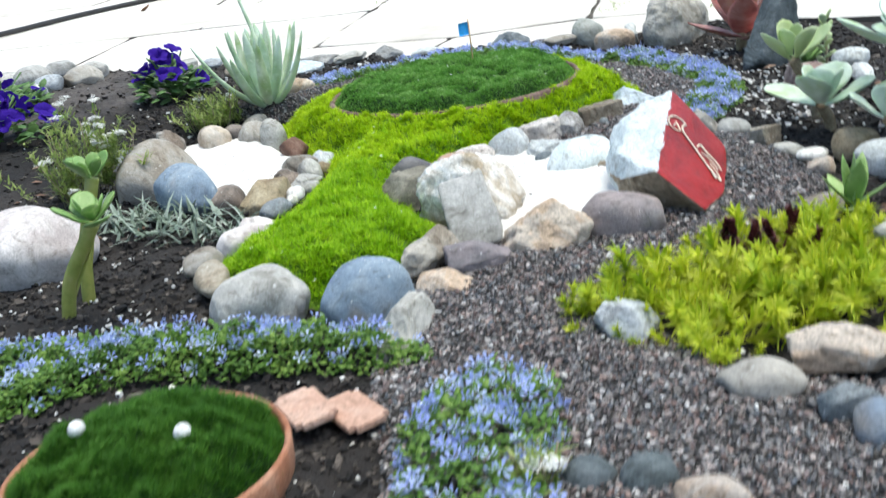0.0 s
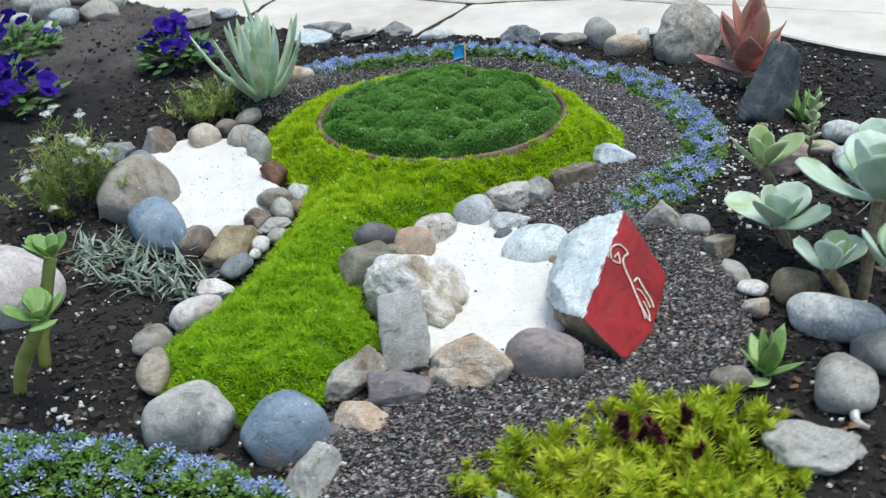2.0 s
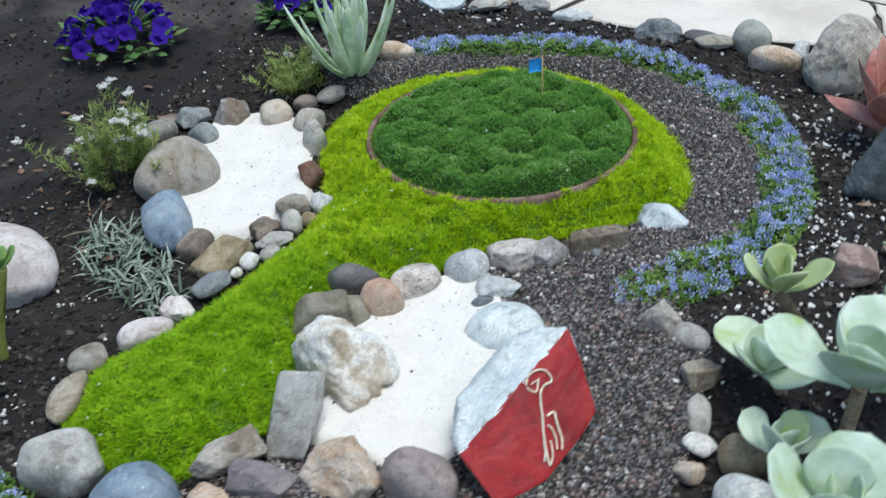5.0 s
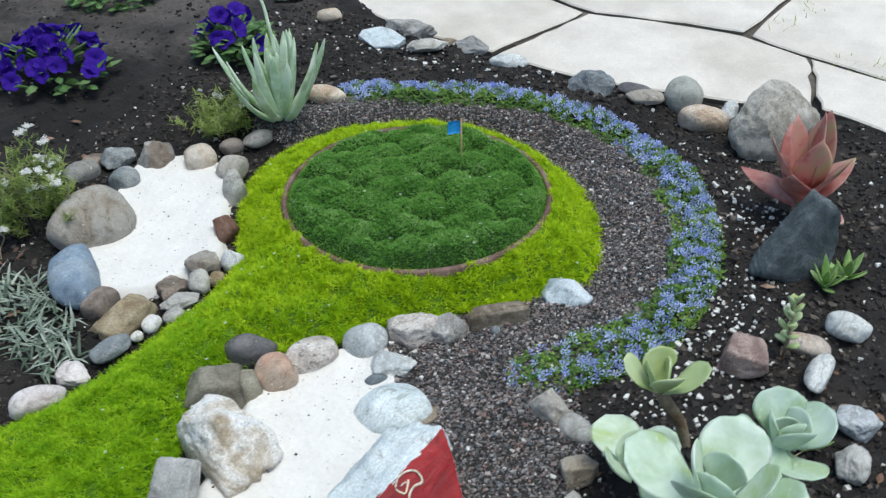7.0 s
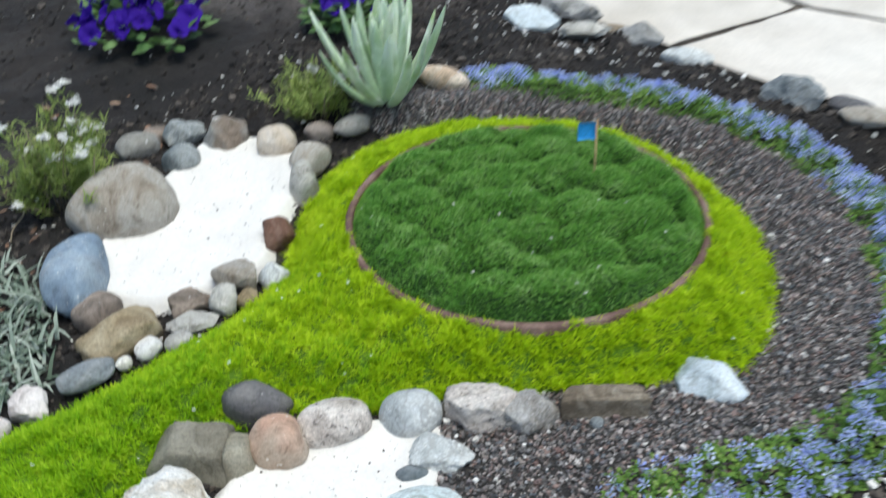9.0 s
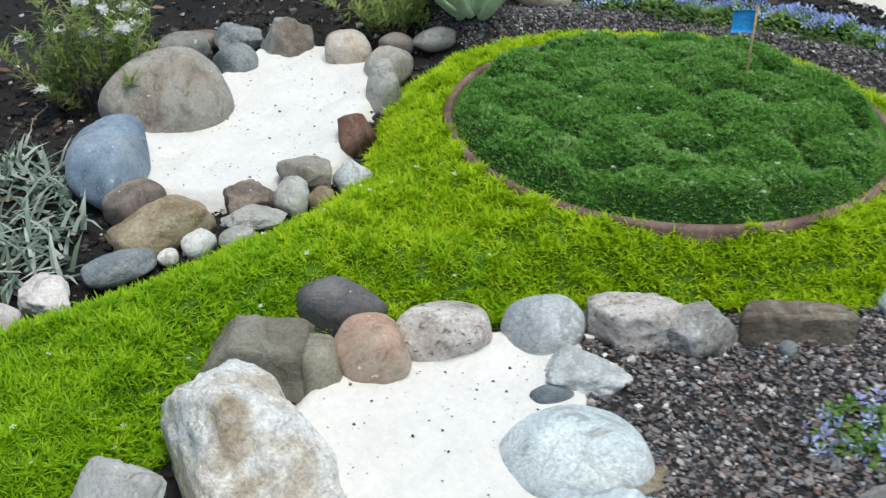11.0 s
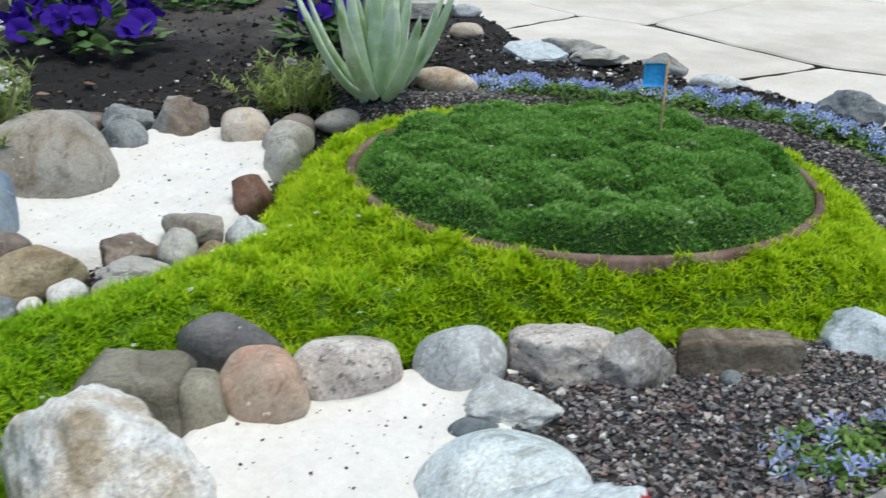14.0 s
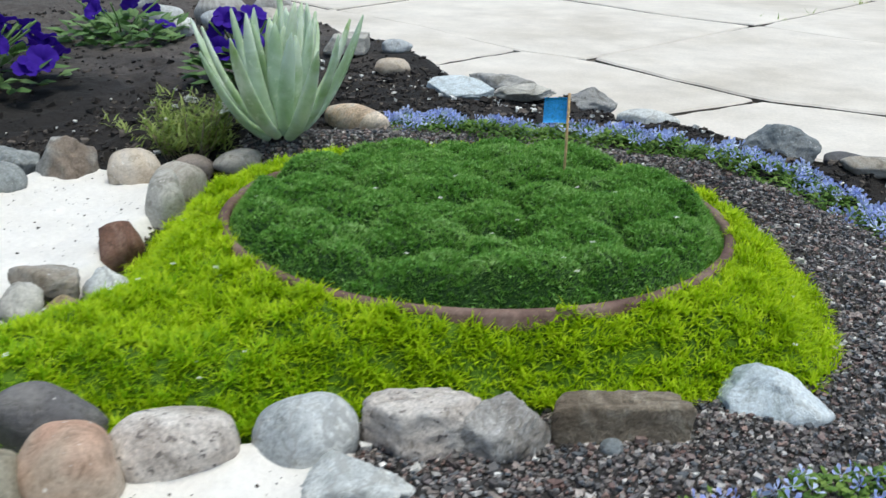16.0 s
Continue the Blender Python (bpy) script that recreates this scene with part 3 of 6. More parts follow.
def stone_mesh(name, a, b, c, shape, mat, seed, level=4, cuts=(), egg=None):
    """A stone from a rounded meeting of planes, with hollows and chips. cuts: flat faces (compass way, height, distance); egg: how much one end is blunter."""
    g = np.random.default_rng(seed)
    v, f = ICO[level]
    box = np.vstack([np.eye(3), -np.eye(3)])
    if shape == "river":
        round_r = planes_radius(v, box, g.uniform(0.93, 1.05, 6), 2.3)
        facet_r = planes_radius(v, even_normals(9, g), g.uniform(0.84, 1.02, 9), 16)
        r = (round_r ** -7.0 + facet_r ** -7.0) ** (-1 / 7)
    elif shape in ("block", "slab", "plate"):
        jit = {"block": 0.26, "slab": 0.12, "plate": 0.05}[shape]
        nrm = np.vstack([box + g.normal(0, jit, (6, 3)), even_normals(9, g)])
        nrm /= np.linalg.norm(nrm, axis=1)[:, None]
        d = np.r_[g.uniform(0.8, 1.0, 6), g.uniform(0.95, 1.25, 9) if shape == "block" else g.uniform(1.1, 1.4, 9)]
        r = planes_radius(v, nrm, d, 34)
    elif shape == "boulder":
        r = planes_radius(v, even_normals(24, g), g.uniform(0.84, 1.0, 24), 10)
    elif shape == "crag":
        nrm = np.vstack([box + g.normal(0, 0.14, (6, 3)), even_normals(11, g)])
        nrm /= np.linalg.norm(nrm, axis=1)[:, None]
        r = planes_radius(v, nrm, np.r_[g.uniform(0.74, 0.9, 6), g.uniform(0.86, 1.1, 11)], 30)
    else:
        r = planes_radius(v, even_normals(15, g), g.uniform(0.66, 1.0, 15), 30)
    if cuts:
        cut_r = planes_radius(v, [heading(az, el) for az, el, _ in cuts], [q for _, _, q in cuts], 40)
        soft = 12.0 if shape == "river" else 30.0
        r = (r ** -soft + cut_r ** -soft) ** (-1 / soft)
    w = v * r[:, None]
    egg = g.uniform(-0.16, 0.16) if egg is None else egg
    if shape == "river":
        w *= (1 + 0.1 * grain_noise(v, 1.2, seed % 97, 2) + 0.02 * grain_noise(v, 0.4, seed % 61, 2))[:, None]
        w[:, 1] *= 1 + egg * w[:, 0]
        w[:, 2] *= 1 + 0.8 * egg * w[:, 0]
    elif shape == "crag":
        w *= (1 + 0.07 * grain_noise(v, 0.9, seed % 97, 3) + 0.11 * grain_noise(v, 0.5, seed % 89, 3, True) + 0.045 * grain_noise(v, 0.17, seed % 79, 3, True) - 0.07)[:, None]
    elif shape in ("rough", "boulder"):
        w *= (1 + 0.07 * grain_noise(v, 0.9, seed % 97, 3) + 0.12 * grain_noise(v, 0.5, seed % 89, 4, True) + 0.04 * grain_noise(v, 0.16, seed % 79, 3, True) - 0.07)[:, None]
    else:
        w *= (1 + 0.05 * grain_noise(v, 0.7, seed % 97, 4) + 0.055 * grain_noise(v, 0.34, seed % 83, 4, True) + 0.03 * grain_noise(v, 0.13, seed % 79, 3, True))[:, None]
    w /= np.abs(w).max(0)
    return mesh_from(name, w * (a, b, c), f, mat, True)


STONES = []


def stone(x, y, a, b, c, yaw, tint, shape, label, up=None, lean=0.0, pitch=0.0, cuts=(), egg=None):
    """One stone, bedded in the ground. a, b, c: half its length, width and height."""
    seed = 11 + 37 * len(STONES)
    big = max(a, b) > 0.03
    if up is None:
        up, c = 0.22, 1.25 * c
    kind = "river_stone" if shape == "river" else "rock"
    me = stone_mesh(kind, a, b, c, shape, STONE[tint], seed, 5 if (shape != "river" and max(a, b) > 0.028) or max(a, b) > 0.06 else 4 if big else 3, cuts, egg)
    ob = part(kind, me, at=pose(x, y, ground(x, y) + 0.01 + up * c, pitch, lean, yaw))
    STONES.append((x, y, max(a, b), min(a, b), radians(yaw)))
    return tagged(ob, label, "stone", "border stones")


def tube(path, radius, sides=8, cap=True):
    """A round rod along a path: vertices and quads. radius: one, or one for each point."""
    path = np.asarray(path, float)
    rad = np.broadcast_to(np.asarray(radius, float), len(path))
    tang = np.gradient(path, axis=0)
    tang /= np.linalg.norm(tang, axis=1)[:, None]
    ref = np.array([0.0, 0.0, 1.0]) if abs(tang[0][2]) < 0.9 else np.array([1.0, 0.0, 0.0])
    v = []
    for p, t, r in zip(path, tang, rad):
        s = np.cross(t, ref)
        s /= np.linalg.norm(s)
        u = np.cross(s, t)
        for i in range(sides):
            an = 6.283185 * i / sides
            v.append(p + r * (math.cos(an) * s + math.sin(an) * u))
    f = [(k * sides + i, k * sides + (i + 1) % sides, (k + 1) * sides + (i + 1) % sides, (k + 1) * sides + i) for k in range(len(path) - 1) for i in range(sides)]
    if cap:
        n = len(v)
        v += [path[0], path[-1]]
        m = (len(path) - 1) * sides
        for i in range(0, sides, 2):
            f.append((n, (i + 2) % sides, i + 1, i))
            f.append((n + 1, m + i, m + i + 1, m + (i + 2) % sides))
    return np.array(v), np.array(f)


def leaf_form(length, width, thick, bend=0.3, cup=0.2, shape="paddle", rows=12, sides=10):
    """A thick leaf that grows along +z and bends towards +y: vertices and quads."""
    v = []
    for k in range(rows + 1):
        s = k / rows
        if shape == "paddle":
            w = (0.3 + 0.7 * ease(np.array(s * 1.5))) * math.sqrt(max(0.0, 1 - max(0.0, (s - 0.52) / 0.48) ** 2.5))
        elif shape == "tapered":
            w = (0.66 + 0.34 * math.sin(2.9 * s)) * math.sqrt(max(0.0, 1 - s**8)) * (1 - 0.3 * s**3)
        else:
            w = (0.55 + 0.45 * math.sin(2.6 * s)) * max(0.0, 1 - s**2.6) ** 0.75
        w = max(float(w), 0.03)
        y0, z0 = bend * length * s**2, length * (s - 0.28 * bend * s**2)
        th = thick * (1.0 - 0.35 * s) * min(1.0, 0.35 + w)
        for i in range(sides):
            an = 6.283185 * i / sides
            x = math.cos(an) * w * width / 2
            ripple = 0.02 * length * s * math.sin(3.1 * x / width + 7 * s + 40 * length) if shape == "paddle" else 0.0
            v.append((x, y0 + ripple + math.sin(an) * th / 2 + cup * width * 0.5 * (2 * x / width) ** 2, z0))
    f = [(k * sides + i, k * sides + (i + 1) % sides, (k + 1) * sides + (i + 1) % sides, (k + 1) * sides + i) for k in range(rows) for i in range(sides)]
    m = rows * sides
    for i in range(1, sides // 2):
        f.append((m + i, m + i + 1, m + sides - i - 1, m + sides - i))
    return np.array(v), np.array(f)


def smooth_part(name, v, f, mat, parent, at=None, label=""):
    return part(name, mesh_from(name, v, f, mat, True), parent, label, at)


def lathe(profile, n=96):
    """A turned form from (radius, height) pairs."""
    v = [(r * math.cos(6.283185 * i / n), r * math.sin(6.283185 * i / n), z) for r, z in profile for i in range(n)]
    f = [(k * n + i, k * n + (i + 1) % n, (k + 1) * n + (i + 1) % n, (k + 1) * n + i) for k in range(len(profile) - 1) for i in range(n)]
    return np.array(v), np.array(f)


# ---- the plan ----
GREEN_AT, GREEN_R = np.array([0.004, 2.02]), 0.250
FAIRWAY = curve_through([(-0.265, 1.15), (-0.275, 1.21), (-0.25, 1.29), (-0.225, 1.37), (-0.21, 1.46), (-0.203, 1.55), (-0.198, 1.64), (-0.208, 1.73), (-0.262, 1.81), (-0.338, 1.92), (-0.375, 2.04), (-0.345, 2.16), (-0.27, 2.255), (-0.17, 2.31), (-0.04, 2.345), (0.09, 2.33), (0.2, 2.28), (0.29, 2.2), (0.345, 2.09), (0.375, 2.0), (0.345, 1.935), (0.28, 1.87), (0.2, 1.79), (0.12, 1.71), (0.05, 1.63), (-0.03, 1.56), (-0.06, 1.46), (-0.03, 1.35), (0.02, 1.25), (0.0, 1.17), (-0.03, 1.11), (-0.09, 1.08), (-0.16, 1.075), (-0.23, 1.1)], 5)
GRAVEL = curve_through([(0.0, 0.2), (0.02, 0.62), (-0.01, 0.8), (-0.02, 0.95), (-0.02, 1.06), (0.1, 1.25), (0.12, 1.6), (-0.1, 2.0), (-0.371, 2.131), (-0.487, 2.157), (-0.445, 2.211), (-0.339, 2.316), (-0.187, 2.394), (-0.043, 2.441), (0.08, 2.461), (0.211, 2.459), (0.34, 2.42), (0.42, 2.32), (0.47, 2.2), (0.51, 2.04), (0.49, 1.9), (0.45, 1.78), (0.46, 1.69), (0.51, 1.63), (0.53, 1.5), (0.54, 1.38), (0.52, 1.24), (0.44, 1.15), (0.33, 1.06), (0.25, 0.92), (0.33, 0.82), (0.46, 0.72), (0.58, 0.5), (0.55, 0.2)], 5)
PIT_ONE = curve_through([(-0.62, 1.93), (-0.55, 2.0), (-0.46, 2.0), (-0.38, 1.92), (-0.33, 1.82), (-0.27, 1.75), (-0.28, 1.68), (-0.33, 1.6), (-0.42, 1.57), (-0.5, 1.64), (-0.55, 1.75)], 5)
PIT_TWO = curve_through([(0.0, 1.54), (0.08, 1.62), (0.14, 1.66), (0.2, 1.59), (0.25, 1.5), (0.29, 1.4), (0.28, 1.3), (0.22, 1.23), (0.14, 1.24), (0.08, 1.24), (0.06, 1.34), (0.03, 1.44)], 5)
BORDER = curve_through([(-0.349, 2.302), (-0.19, 2.379), (-0.055, 2.426), (0.08, 2.442), (0.193, 2.434), (0.301, 2.405), (0.39, 2.31), (0.45, 2.18), (0.485, 2.03), (0.46, 1.91), (0.4, 1.82), (0.345, 1.755), (0.335, 1.7), (0.37, 1.67), (0.43, 1.69), (0.5, 1.79), (0.56, 1.92), (0.58, 2.05), (0.55, 2.2), (0.47, 2.37), (0.34, 2.5), (0.211, 2.538), (0.08, 2.528), (-0.091, 2.512), (-0.253, 2.45), (-0.387, 2.373)], 4)
FRONT_BORDER = curve_through([(-0.62, 0.98), (-0.5, 1.0), (-0.38, 1.01), (-0.24, 1.0), (-0.1, 0.965), (0.0, 0.93), (0.035, 0.885), (-0.03, 0.87), (-0.14, 0.885), (-0.25, 0.9), (-0.34, 0.88), (-0.42, 0.8), (-0.48, 0.62), (-0.66, 0.8)], 4)
FRONT_PATCH = curve_through([(0.03, 0.5), (0.02, 0.64), (0.025, 0.77), (0.06, 0.83), (0.12, 0.835), (0.165, 0.775), (0.16, 0.69), (0.135, 0.5)], 4)
SEDUM_PLOT = curve_through([(0.18, 0.93), (0.21, 1.02), (0.3, 1.06), (0.36, 1.12), (0.45, 1.14), (0.53, 1.12), (0.58, 1.06), (0.54, 0.98), (0.5, 0.88), (0.4, 0.855), (0.32, 0.82), (0.28, 0.86)], 4)


def patio_edge(x):
    return np.interp(x, [-6, -1.9, -1.3, -0.71, -0.48, -0.17, 0.03, 0.2, 0.43, 0.62, 0.75, 0.84, 0.98, 1.4, 6], [5.6, 3.45, 3.12, 2.88, 2.79, 2.75, 2.72, 2.73, 2.77, 2.82, 2.78, 2.68, 2.56, 2.4, 1.6])


def back_rise(x, y):
    """The ground climbs behind the green, towards the paving."""
    r = np.hypot(x - GREEN_AT[0], y - GREEN_AT[1])
    return 0.042 * ease((r - 0.3) / 0.13) * ease((y - 2.1) / 0.1) * ease((0.35 - x) / 0.3)


def ground_height(x, y):
    bed = 0.045 * ease((-0.68 - x) / 0.3) * ease((y - 1.5) / 0.6)
    bed = np.maximum(bed, 0.05 * ease((-0.5 - x) / 0.2) * ease((y - 2.02) / 0.2))
    # soil banked up against the paving behind the border
    rim = patio_edge(x) - y
    bank = 0.045 * ease((y - 2.57) / 0.1) * ease((rim - 0.015) / 0.09) * ease((0.3 - x) / 0.3)
    bank = np.maximum(bank, back_rise(x, y) * ease((rim - 0.015) / 0.09))
    z = 0.007 * waves(x, y, 0.22, 3) + 0.006 * waves(x, y, 0.075, 4) + np.maximum(bed, bank)
    under = ease((y - patio_edge(x) + 0.02) / 0.06)
    return z * (1 - under) - 0.004 * under


def ground(x, y):
    return float(ground_height(np.array([float(x)]), np.array([float(y)]))[0])


def ground_sheet(x, y):
    """The soil's surface; it dips under gravel, sand and moss."""
    xy = np.stack([x, y], -1)
    over = np.max([depth_in(p, xy) for p in (GRAVEL, FAIRWAY, PIT_ONE, PIT_TWO)], axis=0)
    return ground_height(x, y) - 0.025 * ease((over - 0.005) / 0.03)


def lines(lo, hi, fine_lo, fine_hi, step, far):
    inner = np.arange(fine_lo, fine_hi + step / 2, step)
    grow = np.array([0.1, 0.3, 0.7, 1.5, 3, 6, 12, 25, far])
    return np.r_[fine_lo - grow[::-1], inner, fine_hi + grow]


def sheet(name, xs, ys, zf, mat, keep=None):
    x, y = np.meshgrid(xs, ys)
    z = zf(x.ravel(), y.ravel())
    v = np.stack([x.ravel(), y.ravel(), z], -1)
    w = len(xs)
    i, j = np.meshgrid(np.arange(w - 1), np.arange(len(ys) - 1))
    a = (j * w + i).ravel()
    f = np.stack([a, a + 1, a + w + 1, a + w], -1)
    if keep is not None:
        f = f[keep(v[f].mean(1))]
        used = np.unique(f)
        back = np.zeros(len(v), int)
        back[used] = np.arange(len(used))
        v, f = v[used], back[f]
    return part(name, mesh_from(name, v, f, mat, True))


tagged(sheet("ground", lines(0, 0, -1.9, 1.5, 0.02, 60), lines(0, 0, 0.1, 3.3, 0.02, 60), ground_sheet, SOIL), "dark crumbly garden soil", "soil", kind="structure")


def patch_sheet(name, poly, zf, mat, label, category, step=0.008, sink=0.03):
    """A sheet over an outline, whose rim dips under the ground."""
    lo, hi = poly.min(0) - 0.03, poly.max(0) + 0.03

    def z(x, y):
        d = depth_in(poly, np.stack([x, y], -1))
        return zf(x, y, d) + np.clip(d, -0.05, 0) * 1.2

    ob = sheet(name, np.arange(lo[0], hi[0], step), np.arange(lo[1], hi[1], step), z, mat, lambda c: depth_in(poly, c[:, :2]) > -0.02)
    return tagged(ob, label, category, kind="structure")


def gravel_height(x, y, d):
    xy = np.stack([x, y], -1)
    under = ease((np.maximum(depth_in(PIT_ONE, xy), depth_in(PIT_TWO, xy)) + 0.004) / 0.02)
    return 0.006 + back_rise(x, y) + 0.003 * waves(x, y, 0.15, 8) + 0.006 * ease(d / 0.05) - 0.04 * under


def sand_height(x, y, d):
    return 0.018 + 0.003 * waves(x, y, 0.09, 12) + 0.0012 * waves(x, y, 0.025, 13) - 0.006 * ease(d / 0.06)


def mound_height(x, y, d):
    """The moss lawn, a low mound that swells towards the green."""
    near = np.hypot(x - GREEN_AT[0], y - GREEN_AT[1])
    z = 0.012 + 0.036 * ease(d / 0.06) + 0.0195 * ease((0.34 - near) / 0.08)
    return z + 0.004 * waves(x, y, 0.07, 21) * ease(d / 0.03) - 0.06 * ease((GREEN_R - 0.004 - near) / 0.02)


patch_sheet("gravel_path", GRAVEL, gravel_height, GRAVEL_SHADE, "dark grey fine gravel path round the green", "gravel path")
patch_sheet("sand_pit", PIT_ONE, sand_height, SAND, "white sand pit ringed by river stones", "sand", 0.006)
patch_sheet("sand_pit", PIT_TWO, sand_height, SAND, "white sand pit between rocks and moss", "sand", 0.006)
lawn_bed = patch_sheet("moss_bed", FAIRWAY, mound_height, LIME_SHADE, "low mound under the lime-green moss, coloured dark for shade between blades", "moss", 0.008)


def lawn_blades():
    g = np.random.default_rng(31)
    xy, d = scatter(FAIRWAY, 34000, -0.006, 32)
    r = np.hypot(*(xy - GREEN_AT).T)
    keep = r > GREEN_R + 0.004
    xy, d = xy[keep], d[keep]
    z = mound_height(xy[:, 0], xy[:, 1], d) + 0.0042 * waves(xy[:, 0], xy[:, 1], 0.03, 34) + 0.003 * waves(xy[:, 0], xy[:, 1], 0.07, 36) + g.normal(0, 0.001, len(xy))
    k = 8
    n = len(xy) * k
    lean = np.where(np.tile(np.arange(k), len(xy)) < 5, g.normal(1.12, 0.2, n), g.normal(0.45, 0.2, n))
    spin = np.repeat(g.uniform(0, 6.283, len(xy)), k) + np.tile(np.arange(k) * 1.2566, len(xy)) + g.normal(0, 0.25, n)
    rot = turned(n, lean, g, spin)
    vig = 0.75 + 0.35 * (waves(xy[:, 0], xy[:, 1], 0.05, 33) + 1) / 2
    ln = np.repeat(vig, k) * g.uniform(0.007, 0.0155, n)
    sc = np.stack([g.uniform(0.0013, 0.0023, n), ln, ln], -1)
    at = np.repeat(np.stack([xy[:, 0], xy[:, 1], z - 0.001], -1), k, 0) + g.normal(0, 0.0012, (n, 3))
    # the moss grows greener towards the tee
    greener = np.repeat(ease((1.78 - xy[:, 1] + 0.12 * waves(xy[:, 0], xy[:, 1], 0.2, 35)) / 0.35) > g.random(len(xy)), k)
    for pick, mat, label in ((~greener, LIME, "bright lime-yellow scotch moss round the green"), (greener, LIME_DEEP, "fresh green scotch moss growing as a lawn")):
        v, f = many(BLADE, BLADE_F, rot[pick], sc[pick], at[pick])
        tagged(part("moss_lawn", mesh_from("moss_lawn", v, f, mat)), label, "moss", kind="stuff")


lawn_blades()

# ---- the round green in its brown ring ----
v, f = lathe([(0.2475, 0.0), (0.2475, 0.07), (0.249, 0.0735), (0.256, 0.0735), (0.2585, 0.07), (0.26, 0.0)], 128)
ring_me = mesh_from("edging_ring", v * (1, 1, 1), f, EDGING, True)
tagged(part("edging_ring", ring_me, at=pose(GREEN_AT[0], GREEN_AT[1], 0)), "thin brown ring edging the round green", "garden edging")
g = np.random.default_rng(41)
LUMPS = np.array([(x + 0.026 * (j % 2), y) for j, y in enumerate(np.arange(-0.26, 0.27, 0.045)) for x in np.arange(-0.28, 0.27, 0.052)])
LUMPS = LUMPS + g.normal(0, 0.011, LUMPS.shape)
LUMP_R = g.uniform(0.025, 0.043, len(LUMPS))


def green_height(x, y):
    r = np.hypot(x, y)
    rim = ease((0.249 - r) / 0.03)
    low = 0.062 + 0.012 * rim + 0.012 * (1 - (r / 0.25) ** 2)
    top = np.zeros_like(x)
    for (cx, cy), lr in zip(LUMPS, LUMP_R):
        q = 1 - ((x - cx) ** 2 + (y - cy) ** 2) / lr**2
        top = np.maximum(top, np.sqrt(np.clip(q, 0, 1)) * lr * 0.52)
    tufts = 0.0022 * waves(x, y, 0.017, 47) + 0.0016 * waves(x, y, 0.009, 48)
    return low + (top + tufts) * (0.12 + 0.88 * rim)


def disc_mesh(name, radius, zf, mat, step=0.005):
    xs = np.arange(-radius, radius + step, step)
    return sheet(name, xs, xs, zf, mat, lambda c: np.hypot(c[:, 0], c[:, 1]) < radius)


def fine_moss(name, radius, zf, count, length, mat, seed, width=0.0009, lean=0.4):
    g = np.random.default_rng(seed)
    rr, an = radius * np.sqrt(g.uniform(0, 1, count)), g.uniform(0, 6.283, count)
    x, y = rr * np.cos(an), rr * np.sin(an)
    z = zf(x, y)
    e = 0.003
    slope = np.hypot(zf(x + e, y) - z, zf(x, y + e) - z) / e
    rot = turned(count, np.abs(g.normal(lean, 0.3, count)) + 0.2 * slope, g)
    ln = g.uniform(0.6, 1.2, count) * length
    sc = np.stack([np.full(count, width) * g.uniform(0.8, 1.6, count), ln, ln], -1)
    v, f = many(NEEDLE, NEEDLE_F, rot, sc, np.stack([x, y, z - 0.001], -1))
    return part(name, mesh_from(name, v, f, mat))


green = base("putting_green", GREEN_AT[0], GREEN_AT[1], 0.0, "round cushion of dark green irish moss in lumps", "moss")
green["kind"] = "stuff"
mound = disc_mesh("cushion", 0.2495, green_height, GREEN_SHADE)
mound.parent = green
blades = fine_moss("moss_blades", 0.2475, green_height, 150000, 0.0066, GREEN, 43, 0.0015)
blades.parent = green
# sparse short pale blades on top, standing in for glints of light
glints = fine_moss("leaf_tips", 0.243, lambda x, y: green_height(x, y) + 0.0036, 8500, 0.0045, GREEN_GLINT, 44, 0.0021, 1.0)
glints.parent = green


def moss_flowers():
    g = np.random.default_rng(45)
    xy, d = scatter(FAIRWAY, 60, 0.01, 46)
    r = np.hypot(*(xy - GREEN_AT).T)
    inside = r < GREEN_R - 0.01
    keep = inside | (r > GREEN_R + 0.012)
    xy, d, inside = xy[keep], d[keep], inside[keep]
    rel = xy - GREEN_AT
    z = np.where(inside, green_height(rel[:, 0], rel[:, 1]) + 0.007, mound_height(xy[:, 0], xy[:, 1], d) + 0.011)
    v, f = many(WHITEV, WHITEF, turned(len(xy), g.uniform(0, 0.5, len(xy)), g), g.uniform(0.0016, 0.003, len(xy)), np.c_[xy, z])
    tagged(part("moss_flowers", mesh_from("moss_flowers", v, f, WHITE_BLOOM)), "tiny white flowers dotted over the moss", "flowers", kind="stuff")


STARV, STARF = star(5, 0.3, 0.3)
WHITEV, WHITEF = star(4, 0.55, 0.1)
moss_flowers()

# ---- blue flag on its stick ----
FLAG_AT = (0.042, 2.132)
flag = base("flag", FLAG_AT[0], FLAG_AT[1], 0.06, "small blue paper flag on a wooden stick in the green", "flag")
v, f = tube([(0, 0, 0), (0.0005, 0, 0.06), (0, 0, 0.124)], 0.0015, 8)
smooth_part("stick", v, f, WOOD, flag)
fx, fz = np.meshgrid(np.linspace(0, 0.026, 9), np.linspace(0, 0.027, 7))
wob = 0.0018 * np.sin(fx * 190) + 0.0012 * np.sin(fz * 120)
fl = np.stack([-0.83 * fx - 0.55 * wob, -0.56 * fx + 0.83 * wob, 0.092 + fz], -1).reshape(-1, 3)
fl = np.vstack([fl, fl + (0.0004, -0.0006, 0)])
q = [(r * 9 + c, r * 9 + c + 1, r * 9 + c + 10, r * 9 + c + 9) for r in range(6) for c in range(8)]
rim = [c for c in range(9)] + [r * 9 + 8 for r in range(1, 7)] + [54 + c for c in range(7, -1, -1)] + [r * 9 for r in range(5, 0, -1)]
